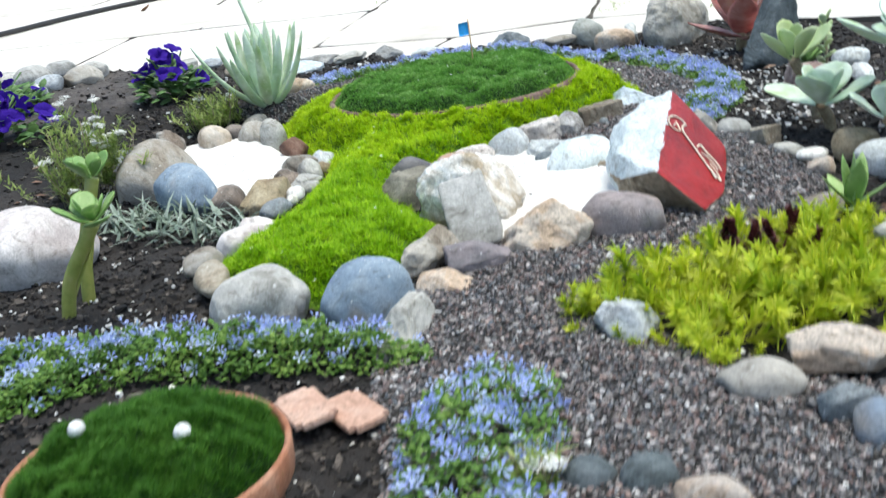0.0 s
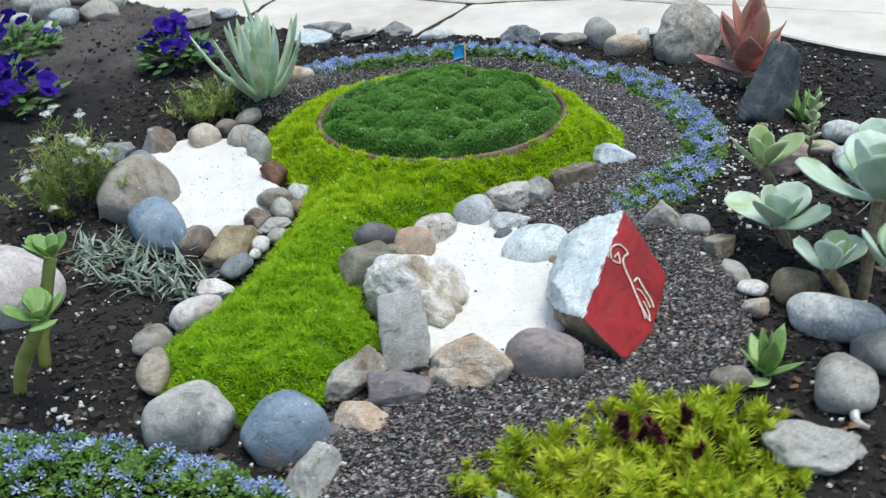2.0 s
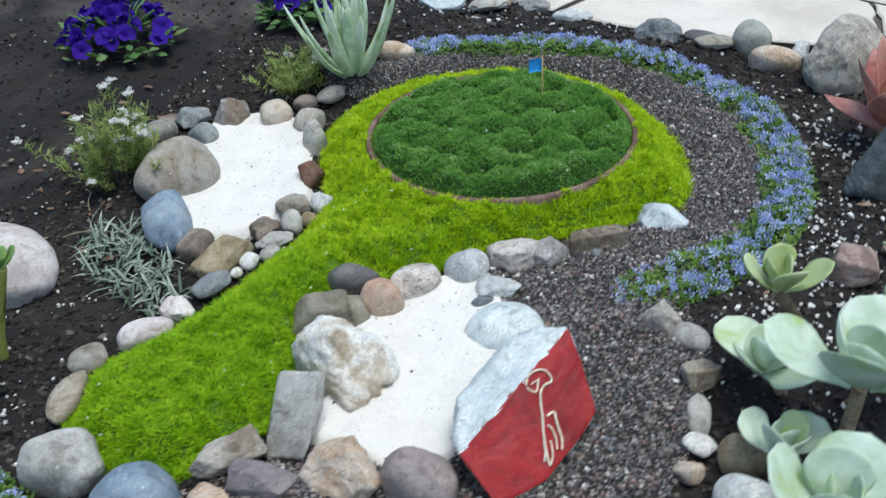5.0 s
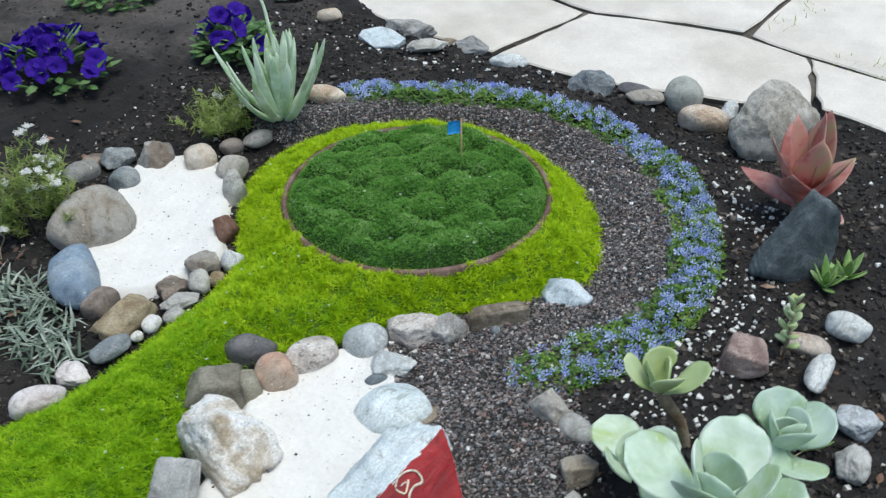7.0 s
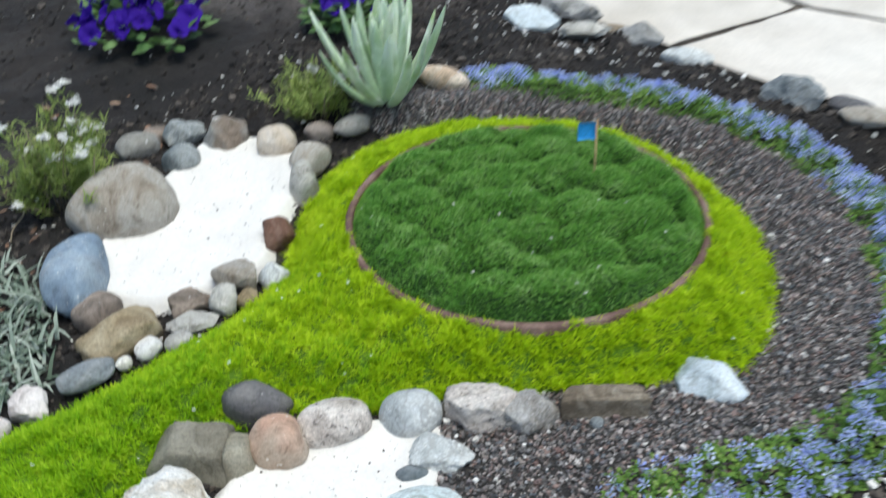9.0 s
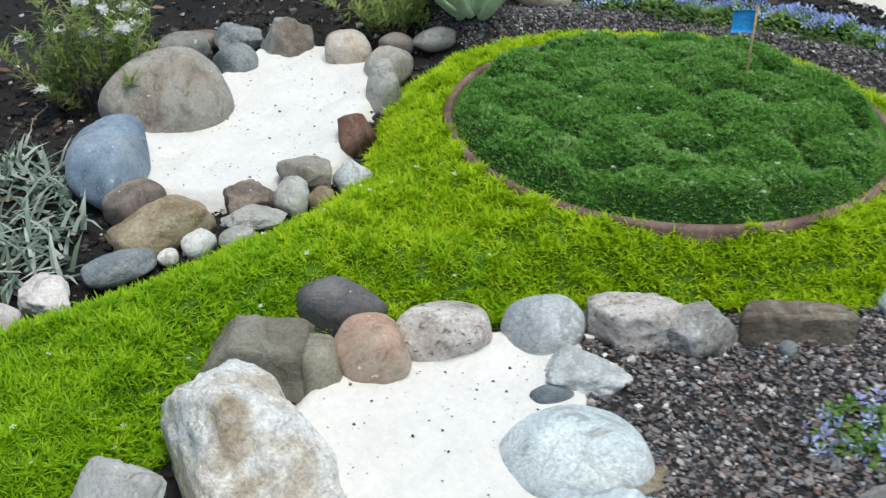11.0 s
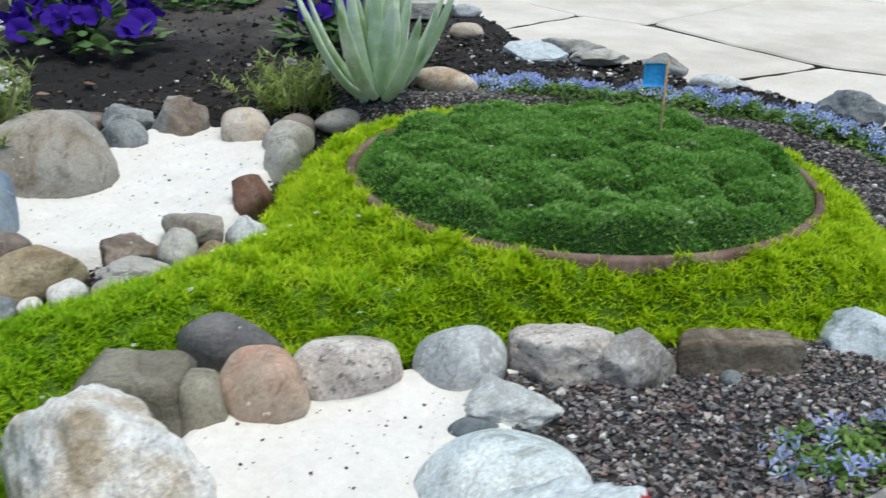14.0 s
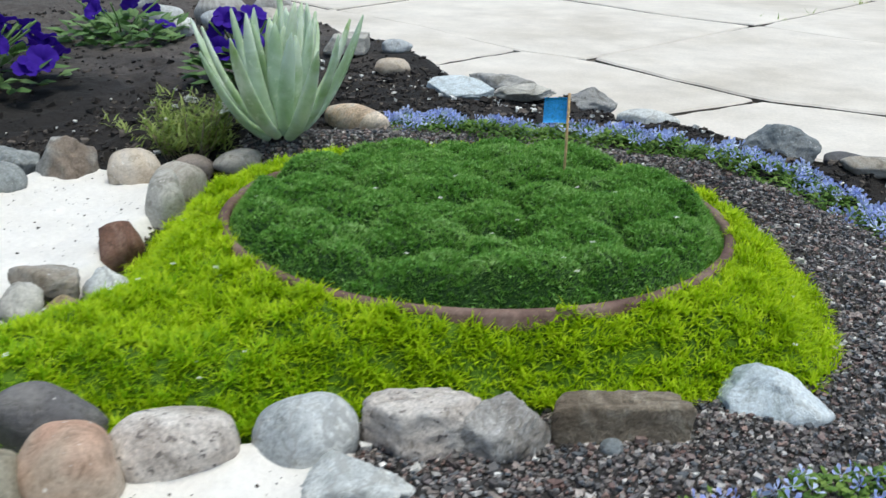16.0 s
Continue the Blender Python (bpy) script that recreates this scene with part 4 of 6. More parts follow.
q = q + [(a + 63, d + 63, c + 63, b + 63) for a, b, c, d in q] + [(a, b, b + 63, a + 63) for a, b in zip(rim, rim[1:] + rim[:1])]
smooth_part("cloth", fl, q, FLAG, flag, label="bright blue square of paper")

# ---- stones ----
stone(-0.538, 1.699, 0.087, 0.068, 0.060, 61, "tan", "river", "large rounded brown-grey river boulder at the sand pit edge", egg=0.08, cuts=((-40, 30, 0.9), (150, 40, 0.88)))
stone(-0.427, 1.553, 0.078, 0.046, 0.041, -42, "blue", "river", "smooth blue-grey river stone at the sand pit edge", egg=-0.14)
stone(-0.357, 1.536, 0.036, 0.032, 0.023, 74, "brown", "river", "brown-grey river stone tucked under a blue one")
stone(-0.292, 1.527, 0.066, 0.044, 0.031, 91, "ochre", "block", "tan sandstone block leaning by the sand pit", cuts=((0, 35, 0.75), (180, 45, 0.72), (90, 40, 0.8)))
stone(-0.257, 1.449, 0.040, 0.022, 0.011, 72, "slate", "river", "flat slate-grey pebble against the moss")
stone(-0.241, 1.533, 0.020, 0.016, 0.012, 77, "white", "river", "small white quartz pebble by the moss")
stone(-0.239, 1.495, 0.011, 0.010, 0.007, 64, "white", "river", "tiny white quartz pebble by the moss")
stone(-0.222, 1.566, 0.021, 0.016, 0.010, 69, "grey", "river", "small grey pebble by the moss")
stone(-0.274, 1.627, 0.033, 0.025, 0.022, 78, "brown", "rough", "rough brown stone at the sand pit corner")
stone(-0.242, 1.659, 0.021, 0.027, 0.019, 56, "grey", "rough", "rough grey stone at the sand pit corner")
stone(-0.271, 1.705, 0.034, 0.029, 0.022, 59, "tan", "block", "layered grey-tan stone beside the white sand")
stone(-0.221, 1.685, 0.018, 0.018, 0.015, 84, "ochre", "rough", "small tan stone wedged between grey stones")
stone(-0.231, 1.743, 0.027, 0.023, 0.020, 82, "pale", "rough", "pale blue-white stone at the moss edge")
stone(-0.300, 1.813, 0.024, 0.028, 0.031, 56, "rust", "block", "reddish-brown squarish stone at the moss edge")
stone(-0.425, 1.991, 0.038, 0.032, 0.025, 69, "tan", "river", "rounded tan-grey stone at the moss edge")
stone(-0.364, 1.925, 0.025, 0.032, 0.039, 49, "grey", "river", "tall grey stone against the moss")
stone(-0.509, 1.995, 0.035, 0.033, 0.029, 51, "cream", "river", "round peach-coloured river stone beside the sand", egg=0.03)
stone(-0.597, 1.958, 0.050, 0.039, 0.037, 44, "split", "rough", "split brown-grey stone beside the sand", cuts=((-60, 35, 0.66), (80, 55, 0.75)))
stone(-0.596, 1.858, 0.033, 0.029, 0.023, 57, "slate", "river", "dark blue-grey pebble at the sand edge")
stone(-0.676, 1.922, 0.040, 0.030, 0.023, 42, "slate", "rough", "dark slate-coloured stone behind the sand pit")
stone(-0.696, 1.844, 0.041, 0.029, 0.020, 59, "grey", "river", "grey rounded stone beside the boulder")
stone(-0.719, 1.896, 0.028, 0.018, 0.015, 58, "brown", "river", "small brownish stone behind the sand pit")
stone(-0.488, 2.074, 0.028, 0.018, 0.015, 48, "brown", "river", "small brown stone below the flowering clump")
stone(-0.452, 2.118, 0.036, 0.022, 0.015, 60, "tan", "river", "tan-grey stone at the end of the moss")
stone(-0.238, 1.603, 0.037, 0.021, 0.011, 63, "grey", "rough", "flat streaked grey stone beside the moss")
stone(-0.045, 1.551, 0.044, 0.030, 0.029, 42, "dark", "river", "dark grey egg-shaped stone in the moss edge", egg=-0.3)
stone(-0.036, 1.452, 0.052, 0.036, 0.040, 40, "olive", "slab", "angular olive-grey block with a corner split off", cuts=((0, 5, 0.8), (-90, 10, 0.8), (180, 40, 0.8), (90, 30, 0.85), (-20, 88, 0.72)))
stone(0.009, 1.481, 0.020, 0.028, 0.033, 44, "olive", "slab", "narrow olive-grey chunk beside its larger block", cuts=((180, 0, 0.8), (0, 35, 0.75), (-60, 20, 0.85)))
stone(0.026, 1.521, 0.034, 0.032, 0.026, 53, "peach", "river", "round reddish-peach river stone at the sand", egg=0.05)
stone(0.052, 1.585, 0.045, 0.031, 0.022, 53, "speckle", "river", "speckled pinkish granite stone at the sand edge", egg=0.05, cuts=((60, 60, 0.85), (200, 35, 0.85)))
stone(0.114, 1.653, 0.040, 0.032, 0.027, 41, "pale", "river", "pale blue-grey oval river stone", egg=0.08)
stone(0.175, 1.627, 0.042, 0.027, 0.015, 28, "pale", "rough", "jagged pale grey flat rock by the gravel")
stone(0.170, 1.590, 0.020, 0.012, 0.009, 46, "slate", "river", "small slate pebble under a jagged rock")
stone(0.176, 1.714, 0.058, 0.037, 0.032, 41, "speckle", "rough", "angular grey-tan rock holding back the moss", cuts=((180, 5, 0.82), (-90, 12, 0.78), (0, 86, 0.8), (0, 20, 0.9)))
stone(0.220, 1.738, 0.038, 0.031, 0.030, 46, "flecked", "rough", "lumpy grey rock with white flecks", cuts=((-70, 30, 0.8), (140, 60, 0.8), (10, 40, 0.82)))
stone(0.279, 1.806, 0.054, 0.016, 0.026, 42, "umber", "plate", "flat-topped brown slab set on edge", cuts=((-90, 8, 0.85), (0, 87, 0.86), (8, 5, 0.9), (172, 8, 0.92)))
stone(0.348, 1.925, 0.052, 0.036, 0.025, 22, "ice", "block", "pale blue-white wedge-shaped stone", cuts=((0, 52, 0.52), (180, 30, 0.7), (-90, 45, 0.66), (90, 50, 0.72)))
stone(0.229, 1.541, 0.060, 0.050, 0.032, 40, "ice", "river", "large round grey-white stone with faint lines", egg=0.06, cuts=((200, 15, 0.9),))
stone(0.266, 1.537, 0.020, 0.050, 0.013, -23, "umber", "rough", "brown flat stone behind the painted rock")
stone(0.158, 1.186, 0.064, 0.044, 0.044, 8, "buff", "rough", "broad buff-orange rock facing the gravel", cuts=((-90, 35, 0.62), (30, 45, 0.85), (160, 45, 0.85)))
stone(0.263, 1.217, 0.057, 0.042, 0.032, -6, "purple", "river", "smooth purplish-grey egg-shaped river stone", egg=-0.1, cuts=((5, -5, 0.86),))
stone(0.011, 1.152, 0.056, 0.031, 0.027, 58, "tan", "rough", "tan-grey stone at the corner of the moss", cuts=((-90, 40, 0.75), (90, 45, 0.75)))
stone(0.075, 1.132, 0.046, 0.024, 0.016, 14, "purple", "slab", "flat reddish-grey stone on the gravel edge", cuts=((0, 40, 0.6), (-100, 30, 0.8)))
stone(0.035, 1.076, 0.038, 0.026, 0.014, -8, "buff", "slab", "pale buff stone on the gravel edge", cuts=((0, 45, 0.6), (-120, 30, 0.75)))
stone(0.004, 0.962, 0.031, 0.058, 0.030, -16, "grey", "block", "pale wedge-shaped stone standing by the gravel", cuts=((0, 25, 0.62), (180, 50, 0.78), (-90, 30, 0.85), (90, 20, 0.9)))
stone(0.006, 1.049, 0.016, 0.011, 0.007, 45, "dark", "rough", "small dark stone between larger ones")
stone(-0.182, 1.043, 0.061, 0.047, 0.043, 16, "grey", "river", "broad light-grey river stone with pale flecks", egg=0.1, cuts=((0, 88, 0.84), (180, 25, 0.88), (-60, 20, 0.92)))
stone(-0.052, 1.037, 0.057, 0.050, 0.045, 28, "blue", "river", "round blue-grey river stone with fine scratches", egg=0.05, cuts=((20, 45, 0.9), (200, 50, 0.9)))
stone(-0.271, 1.147, 0.024, 0.052, 0.016, 20, "tan", "river", "upright tan-grey pebble at the moss edge")
stone(-0.306, 1.222, 0.032, 0.024, 0.017, 49, "tan", "river", "tan-grey pebble at the moss edge")
stone(-0.271, 1.305, 0.047, 0.026, 0.017, 56, "pink", "river", "long whitish stone along the moss")
stone(-0.270, 1.377, 0.033, 0.024, 0.019, 29, "pink", "rough", "pinkish-white stone along the moss")
stone(0.434, 1.654, 0.038, 0.028, 0.031, 15, "tan", "rough", "pointed pale stone at the end of the flower border", cuts=((0, 50, 0.7), (200, 30, 0.7)))
stone(0.487, 1.637, 0.030, 0.022, 0.016, -7, "grey", "river", "small grey stone beside the gravel path")
stone(0.522, 1.561, 0.024, 0.031, 0.019, -34, "tan", "block", "tan-grey stone beside the gravel path")
stone(0.541, 1.489, 0.017, 0.042, 0.010, 15, "grey", "river", "slim grey egg-shaped stone beside the gravel")
stone(0.558, 1.427, 0.024, 0.017, 0.008, -6, "white", "river", "small flat white pebble beside the gravel")
stone(0.559, 1.381, 0.022, 0.016, 0.013, -6, "buff", "rough", "small pinkish stone beside the gravel")
stone(0.620, 1.421, 0.036, 0.027, 0.023, 16, "ochre", "river", "rounded tan stone below the succulents")
stone(0.658, 1.338, 0.070, 0.044, 0.026, -16, "pale", "river", "long flat grey river stone below the succulents", egg=0.02)
stone(0.713, 1.256, 0.048, 0.039, 0.027, 1, "grey", "river", "grey river stone below the succulents")
stone(0.642, 1.172, 0.038, 0.042, 0.030, -12, "grey", "river", "angular grey stone in the succulent bed", cuts=((-90, 40, 0.8),))
stone(0.730, 1.156, 0.033, 0.025, 0.019, -7, "brown", "rough", "brown stone in the succulent bed")
stone(0.501, 1.184, 0.028, 0.018, 0.014, 11, "tan", "river", "tan stone behind the yellow sedum")
stone(0.574, 1.045, 0.068, 0.044, 0.026, -8, "grey", "rough", "broad light-grey weathered stone beside the sedum")
stone(0.413, 0.803, 0.054, 0.030, 0.023, -16, "buff", "rough", "long weathered cream stone in front of the sedum")
stone(0.334, 0.762, 0.039, 0.025, 0.019, -11, "tan", "river", "tan-grey stone in front of the sedum")
stone(0.390, 0.711, 0.030, 0.023, 0.020, -16, "slate", "rough", "dark blue-grey rock at the path side")
stone(0.403, 0.672, 0.018, 0.023, 0.016, -18, "blue", "river", "rounded blue stone at the path side")
stone(0.232, 0.910, 0.035, 0.027, 0.021, -12, "pale", "block", "blue-grey stone with a white end on the gravel")
stone(0.177, 0.650, 0.023, 0.020, 0.016, -0, "night", "river", "dark charcoal stone on the gravel")
stone(0.224, 0.639, 0.025, 0.023, 0.018, -4, "night", "river", "dark blue-grey stone on the gravel")
stone(0.261, 0.602, 0.032, 0.020, 0.014, -8, "buff", "river", "cream-coloured stone on the gravel")
stone(0.674, 1.889, 0.044, 0.035, 0.040, 2, "brick", "block", "pinkish angular rock in the dark soil", cuts=((-90, 5, 0.8), (0, 85, 0.85), (180, 10, 0.85), (10, 10, 0.85)))
stone(0.750, 1.981, 0.046, 0.025, 0.014, -2, "buff", "river", "tan flat stone in the dark soil")
stone(0.783, 1.918, 0.020, 0.048, 0.014, -3, "pale", "river", "upright white-grey pebble in the soil")
stone(0.802, 2.050, 0.037, 0.030, 0.018, -19, "pale", "river", "pale blue pebble in the soil")
stone(0.852, 1.839, 0.037, 0.031, 0.021, -1, "pale", "rough", "pale stone among the succulents")
stone(0.865, 1.748, 0.029, 0.033, 0.026, -2, "grey", "rough", "grey stone among the succulents")
stone(0.323, 2.703, 0.047, 0.041, 0.044, 14, "sage", "river", "round grey-green stone on the border edge", egg=0.05)
stone(0.388, 2.640, 0.058, 0.038, 0.033, 17, "buff", "river", "rounded tan stone on the border edge")
stone(0.434, 2.679, 0.025, 0.033, 0.025, 11, "pale", "rough", "small pale stone beside the boulder")
stone(0.113, 2.645, 0.060, 0.036, 0.041, 30, "slate", "rough", "blue-grey slate piece at the border edge", cuts=((180, 42, 0.62), (0, 55, 0.68), (-80, 30, 0.7)))
stone(0.201, 2.699, 0.041, 0.023, 0.011, 17, "dark", "river", "flat dark stone at the border edge")
stone(0.244, 2.653, 0.046, 0.026, 0.012, 16, "tan", "river", "flat pale stone at the border edge")
stone(-0.440, 2.632, 0.066, 0.042, 0.009, 8, "ice", "slab", "flat pale blue slate chip on the soil", 0.5, 3, 12, cuts=((-60, 0, 0.8), (55, 0, 0.85), (140, 0, 0.9), (-130, 0, 0.8)))
stone(-0.305, 2.625, 0.054, 0.028, 0.013, 28, "grey", "rough", "flat pale stone at the patio edge")
stone(-0.225, 2.695, 0.050, 0.034, 0.026, 12, "split", "rough", "grey stone at the patio edge")
stone(-0.104, 2.668, 0.050, 0.027, 0.013, 17, "pale", "river", "flat whitish stone at the patio edge")
stone(-0.418, 2.735, 0.072, 0.040, 0.035, 8, "grey", "rough", "low grey stone at the patio edge")
stone(-0.313, 2.741, 0.026, 0.022, 0.020, 28, "umber", "rough", "small brown stone at the patio edge")
stone(-0.640, 2.690, 0.036, 0.023, 0.014, 35, "cream", "river", "small pale stone at the patio edge")
stone(-0.806, 2.757, 0.050, 0.034, 0.019, 37, "grey", "slab", "grey slate piece near the petunias")
stone(-0.395, 2.300, 0.052, 0.026, 0.020, 10, "buff", "river", "tan stone at the foot of the succulent")
stone(-1.310, 2.875, 0.062, 0.055, 0.038, 30, "grey", "river", "grey stone along the far border edge")
stone(-1.302, 3.047, 0.056, 0.038, 0.026, 28, "grey", "river", "pale grey stone along the far border edge")
stone(-1.690, 2.935, 0.045, 0.039, 0.031, 52, "pale", "river", "pale rounded stone behind the petunias")
stone(-1.345, 2.735, 0.046, 0.036, 0.026, 51, "pale", "river", "pale flat stone behind the petunias")
stone(-1.215, 2.675, 0.034, 0.040, 0.024, 50, "pale", "river", "small pale stone behind the petunias")
stone(-0.746, 2.841, 0.033, 0.027, 0.013, 38, "pale", "river", "flat whitish stone near the patio edge")
stone(-1.460, 3.004, 0.050, 0.038, 0.026, 31, "grey", "river", "grey stone along the far border edge")
stone(-1.225, 2.796, 0.043, 0.033, 0.023, 29, "pale", "river", "pale stone along the far border edge")
stone(-1.151, 2.956, 0.045, 0.039, 0.027, 26, "grey", "river", "grey stone along the far border edge")
stone(-1.154, 2.862, 0.061, 0.048, 0.029, 32, "tan", "river", "flat tan stone along the far border edge")
stone(0.541, 2.618, 0.096, 0.080, 0.082, 28, "lichen", "boulder", "large rough grey-tan boulder beside the patio")
stone(-0.600, 1.330, 0.100, 0.085, 0.062, 20, "pink", "river", "large smooth pinkish-white stone in the soil")
stone(0.685, 2.190, 0.072, 0.034, 0.108, 35, "night", "slab", "dark upright slate rock beside a red succulent", 0.58, 10, 0, ((180, 34, 0.45), (-80, 15, 0.7), (15, 14, 0.7), (0, 70, 0.86)))
stone(0.056, 1.356, 0.082, 0.056, 0.062, -14, "ivory", "crag", "ivory-white craggy rock with brown hollows", 0.6, 8, 12, ((0, 40, 0.58), (-100, 32, 0.62), (180, 38, 0.7), (120, 50, 0.72), (-50, 55, 0.66), (200, 5, 0.85)))
stone(0.067, 1.232, 0.037, 0.014, 0.062, 8, "grey", "plate", "flat grey slab leaning against the moss", 0.6, -14, -50, ((15, -35, 0.8), (180, 10, 0.9)))
stone(0.285, 1.783, 0.0095, 0.009, 0.009, 0, "slate", "river", "tiny round blue pebble on the gravel", 1.2)


def painted_rock():
    """A split rock with one flat face painted red, and a cream emblem on it."""
    # red face: left foot, foot, right corner, ridge
    foot_l, foot, right, top = (Vector(p) for p in ((0.309, 1.233, 0.076), (0.368, 1.22, 0.02), (0.427, 1.396, 0.05), (0.365, 1.45, 0.132)))
    flank = [Vector((0.396, 1.428, 0.096)), Vector((0.404, 1.283, 0.02)), Vector((0.425, 1.36, 0.04))]
    mid = (foot_l + foot + top) / 3
    nrm = (foot - foot_l).cross(top - foot).normalized()
    if nrm.y > 0:
        nrm = -nrm
    flat = [p - nrm * ((p - mid) @ nrm) for p in [foot_l, foot, right, top] + flank]
    back = [Vector(p) for p in ((0.264, 1.295, 0.05), (0.254, 1.38, 0.045), (0.275, 1.45, 0.085), (0.318, 1.452, 0.118), (0.30, 1.48, 0.0), (0.36, 1.475, 0.0), (0.405, 1.42, 0.0), (0.275, 1.34, 0.0), (0.31, 1.285, 0.0), (0.372, 1.245, -0.01), (0.345, 1.465, 0.09), (0.268, 1.32, 0.082), (0.4, 1.36, -0.01))]
    # everything else stays behind the painted face
    back = [p - nrm * max(0.0, (p - mid) @ nrm + 0.012) for p in back]
    bm = bmesh.new()
    for p in flat + back:
        bm.verts.new(p)
    bmesh.ops.convex_hull(bm, input=bm.verts)
    bmesh.ops.delete(bm, geom=[q for q in bm.verts if not q.link_faces], context="VERTS")
    bmesh.ops.dissolve_limit(bm, angle_limit=0.05, verts=bm.verts, edges=bm.edges)
    bmesh.ops.bevel(bm, geom=bm.edges[:], offset=0.003, segments=2, affect="EDGES", profile=0.6)
    bm.normal_update()
    bmesh.ops.triangulate(bm, faces=bm.faces)
    for limit in (0.03, 0.014, 0.007, 0.0045):
        bmesh.ops.subdivide_edges(bm, edges=[e for e in bm.edges if e.calc_length() > limit], cuts=1, use_grid_fill=True)
        bmesh.ops.triangulate(bm, faces=bm.faces)
    bm.normal_update()
    # the paint ends in a chipped line along the ridge; near faces turned sideways or down are brown
    ridge = (flat[3] - flat[0]).normalized()
    inward = nrm.cross(ridge).normalized()
    if (flat[1] - flat[0]) @ inward < 0:
        inward = -inward
    for t in bm.faces:
        m = t.calc_center_median()
        off = (m - mid) @ nrm
        chip = 0.0028 + 0.004 * noise.noise(m * 120) + 0.003 * noise.noise(m * 300)
        if off > -0.004 and t.normal @ nrm > 0.75 and (m - flat[0]) @ inward > chip:
            t.material_index = 1
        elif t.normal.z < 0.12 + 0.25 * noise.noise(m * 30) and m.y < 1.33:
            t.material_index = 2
    for q in bm.verts:
        onface = abs((q.co - mid) @ nrm) < 0.003
        k = 0.0014 if onface else 0.0055
        q.co += q.normal * (k * noise.noise(q.co * 32) + 0.5 * k * noise.noise(q.co * 90) + 0.25 * k * noise.noise(q.co * 260))
    me = bpy.data.meshes.new("painted_rock")
    bm.normal_update()
    for t in bm.faces:
        t.smooth = True
    bm.to_mesh(me)
    bm.free()
    me.materials.append(STONE["ice"])
    me.materials.append(RED_PAINT)
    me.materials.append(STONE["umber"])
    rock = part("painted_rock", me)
    tagged(rock, "pale split rock with a red painted face", "rock", "border stones")
    # emblem: cream strokes lying on the painted face
    up = (top - foot_l).normalized()
    across = nrm.cross(up).normalized()
    if across.x < 0:
        across = -across
    o = (foot_l + foot + top) / 3
    o += nrm * (0.0022 - (o - mid) @ nrm)

    def stroke(pts, w):
        path = curve_through(pts, 6, False)
        pa = [o + across * float(a) + up * float(b) for a, b in path]
        vv, ff = tube(pa, w, 6)
        n3 = np.array(nrm)
        h = (vv - np.array(o)) @ n3
        vv = vv - np.outer(h * 0.45, n3)
        smooth_part("emblem_stroke", vv, ff, GOLD, rock, label="cream painted stroke")

    for pts, w in EMBLEM:
        stroke(pts, w)


EMBLEM = [
    ([(-0.0175, 0.054), (-0.0234, 0.065), (-0.021, 0.0786), (-0.013, 0.088), (-0.0015, 0.0884), (0.0043, 0.0837)], 0.0016),
    ([(0.0043, 0.0837), (0.0, 0.0732), (0.0023, 0.0622), (0.012, 0.0514), (0.0246, 0.0402), (0.038, 0.0267), (0.062, 0.007), (0.0723, 0.0018)], 0.0019),
    ([(-0.0154, 0.053), (-0.009, 0.0541), (-0.0026, 0.0585), (-0.0067, 0.0665), (-0.0118, 0.0738)], 0.0014),
    ([(-0.0136, 0.0603), (-0.012, 0.0683), (-0.0066, 0.0693)], 0.0012),
    ([(0.0281, 0.0464), (0.032, 0.0563), (0.0408, 0.0511), (0.0516, 0.0447), (0.0625, 0.0383), (0.0705, 0.0284)], 0.0018),
    ([(0.0359, 0.0374), (0.0434, 0.0388), (0.0559, 0.0327), (0.0657, 0.0242)], 0.0015),
    ([(0.0458, 0.0178), (0.0552, 0.0104), (0.0632, -0.0011)], 0.0014),
    ([(0.0515, 0.0258), (0.0647, 0.0155), (0.0719, 0.0032)], 0.0014),
]
painted_rock()

# ---- gravel, crumbs and chips ----


def gravel_grains():
    xy, d = scatter(GRAVEL, 105000, -0.01, 51)
    out = (depth_in(FAIRWAY, xy) < 0.0) & (depth_in(PIT_ONE, xy) < 0.004) & (depth_in(PIT_TWO, xy) < 0.004) & (xy[:, 1] > 0.35)
    xy, d = xy[out], d[out]
    z = gravel_height(xy[:, 0], xy[:, 1], d) + RNG.uniform(0.0, 0.003, len(xy))
    chips("gravel", np.stack([xy[:, 0], xy[:, 1], z], -1), lambda g, n: np.clip(g.lognormal(math.log(0.00175), 0.36, n), 0.0009, 0.0048), PEBBLE, "small mixed grey and brown gravel chips", "gravel", 52, 0.78)


gravel_grains()


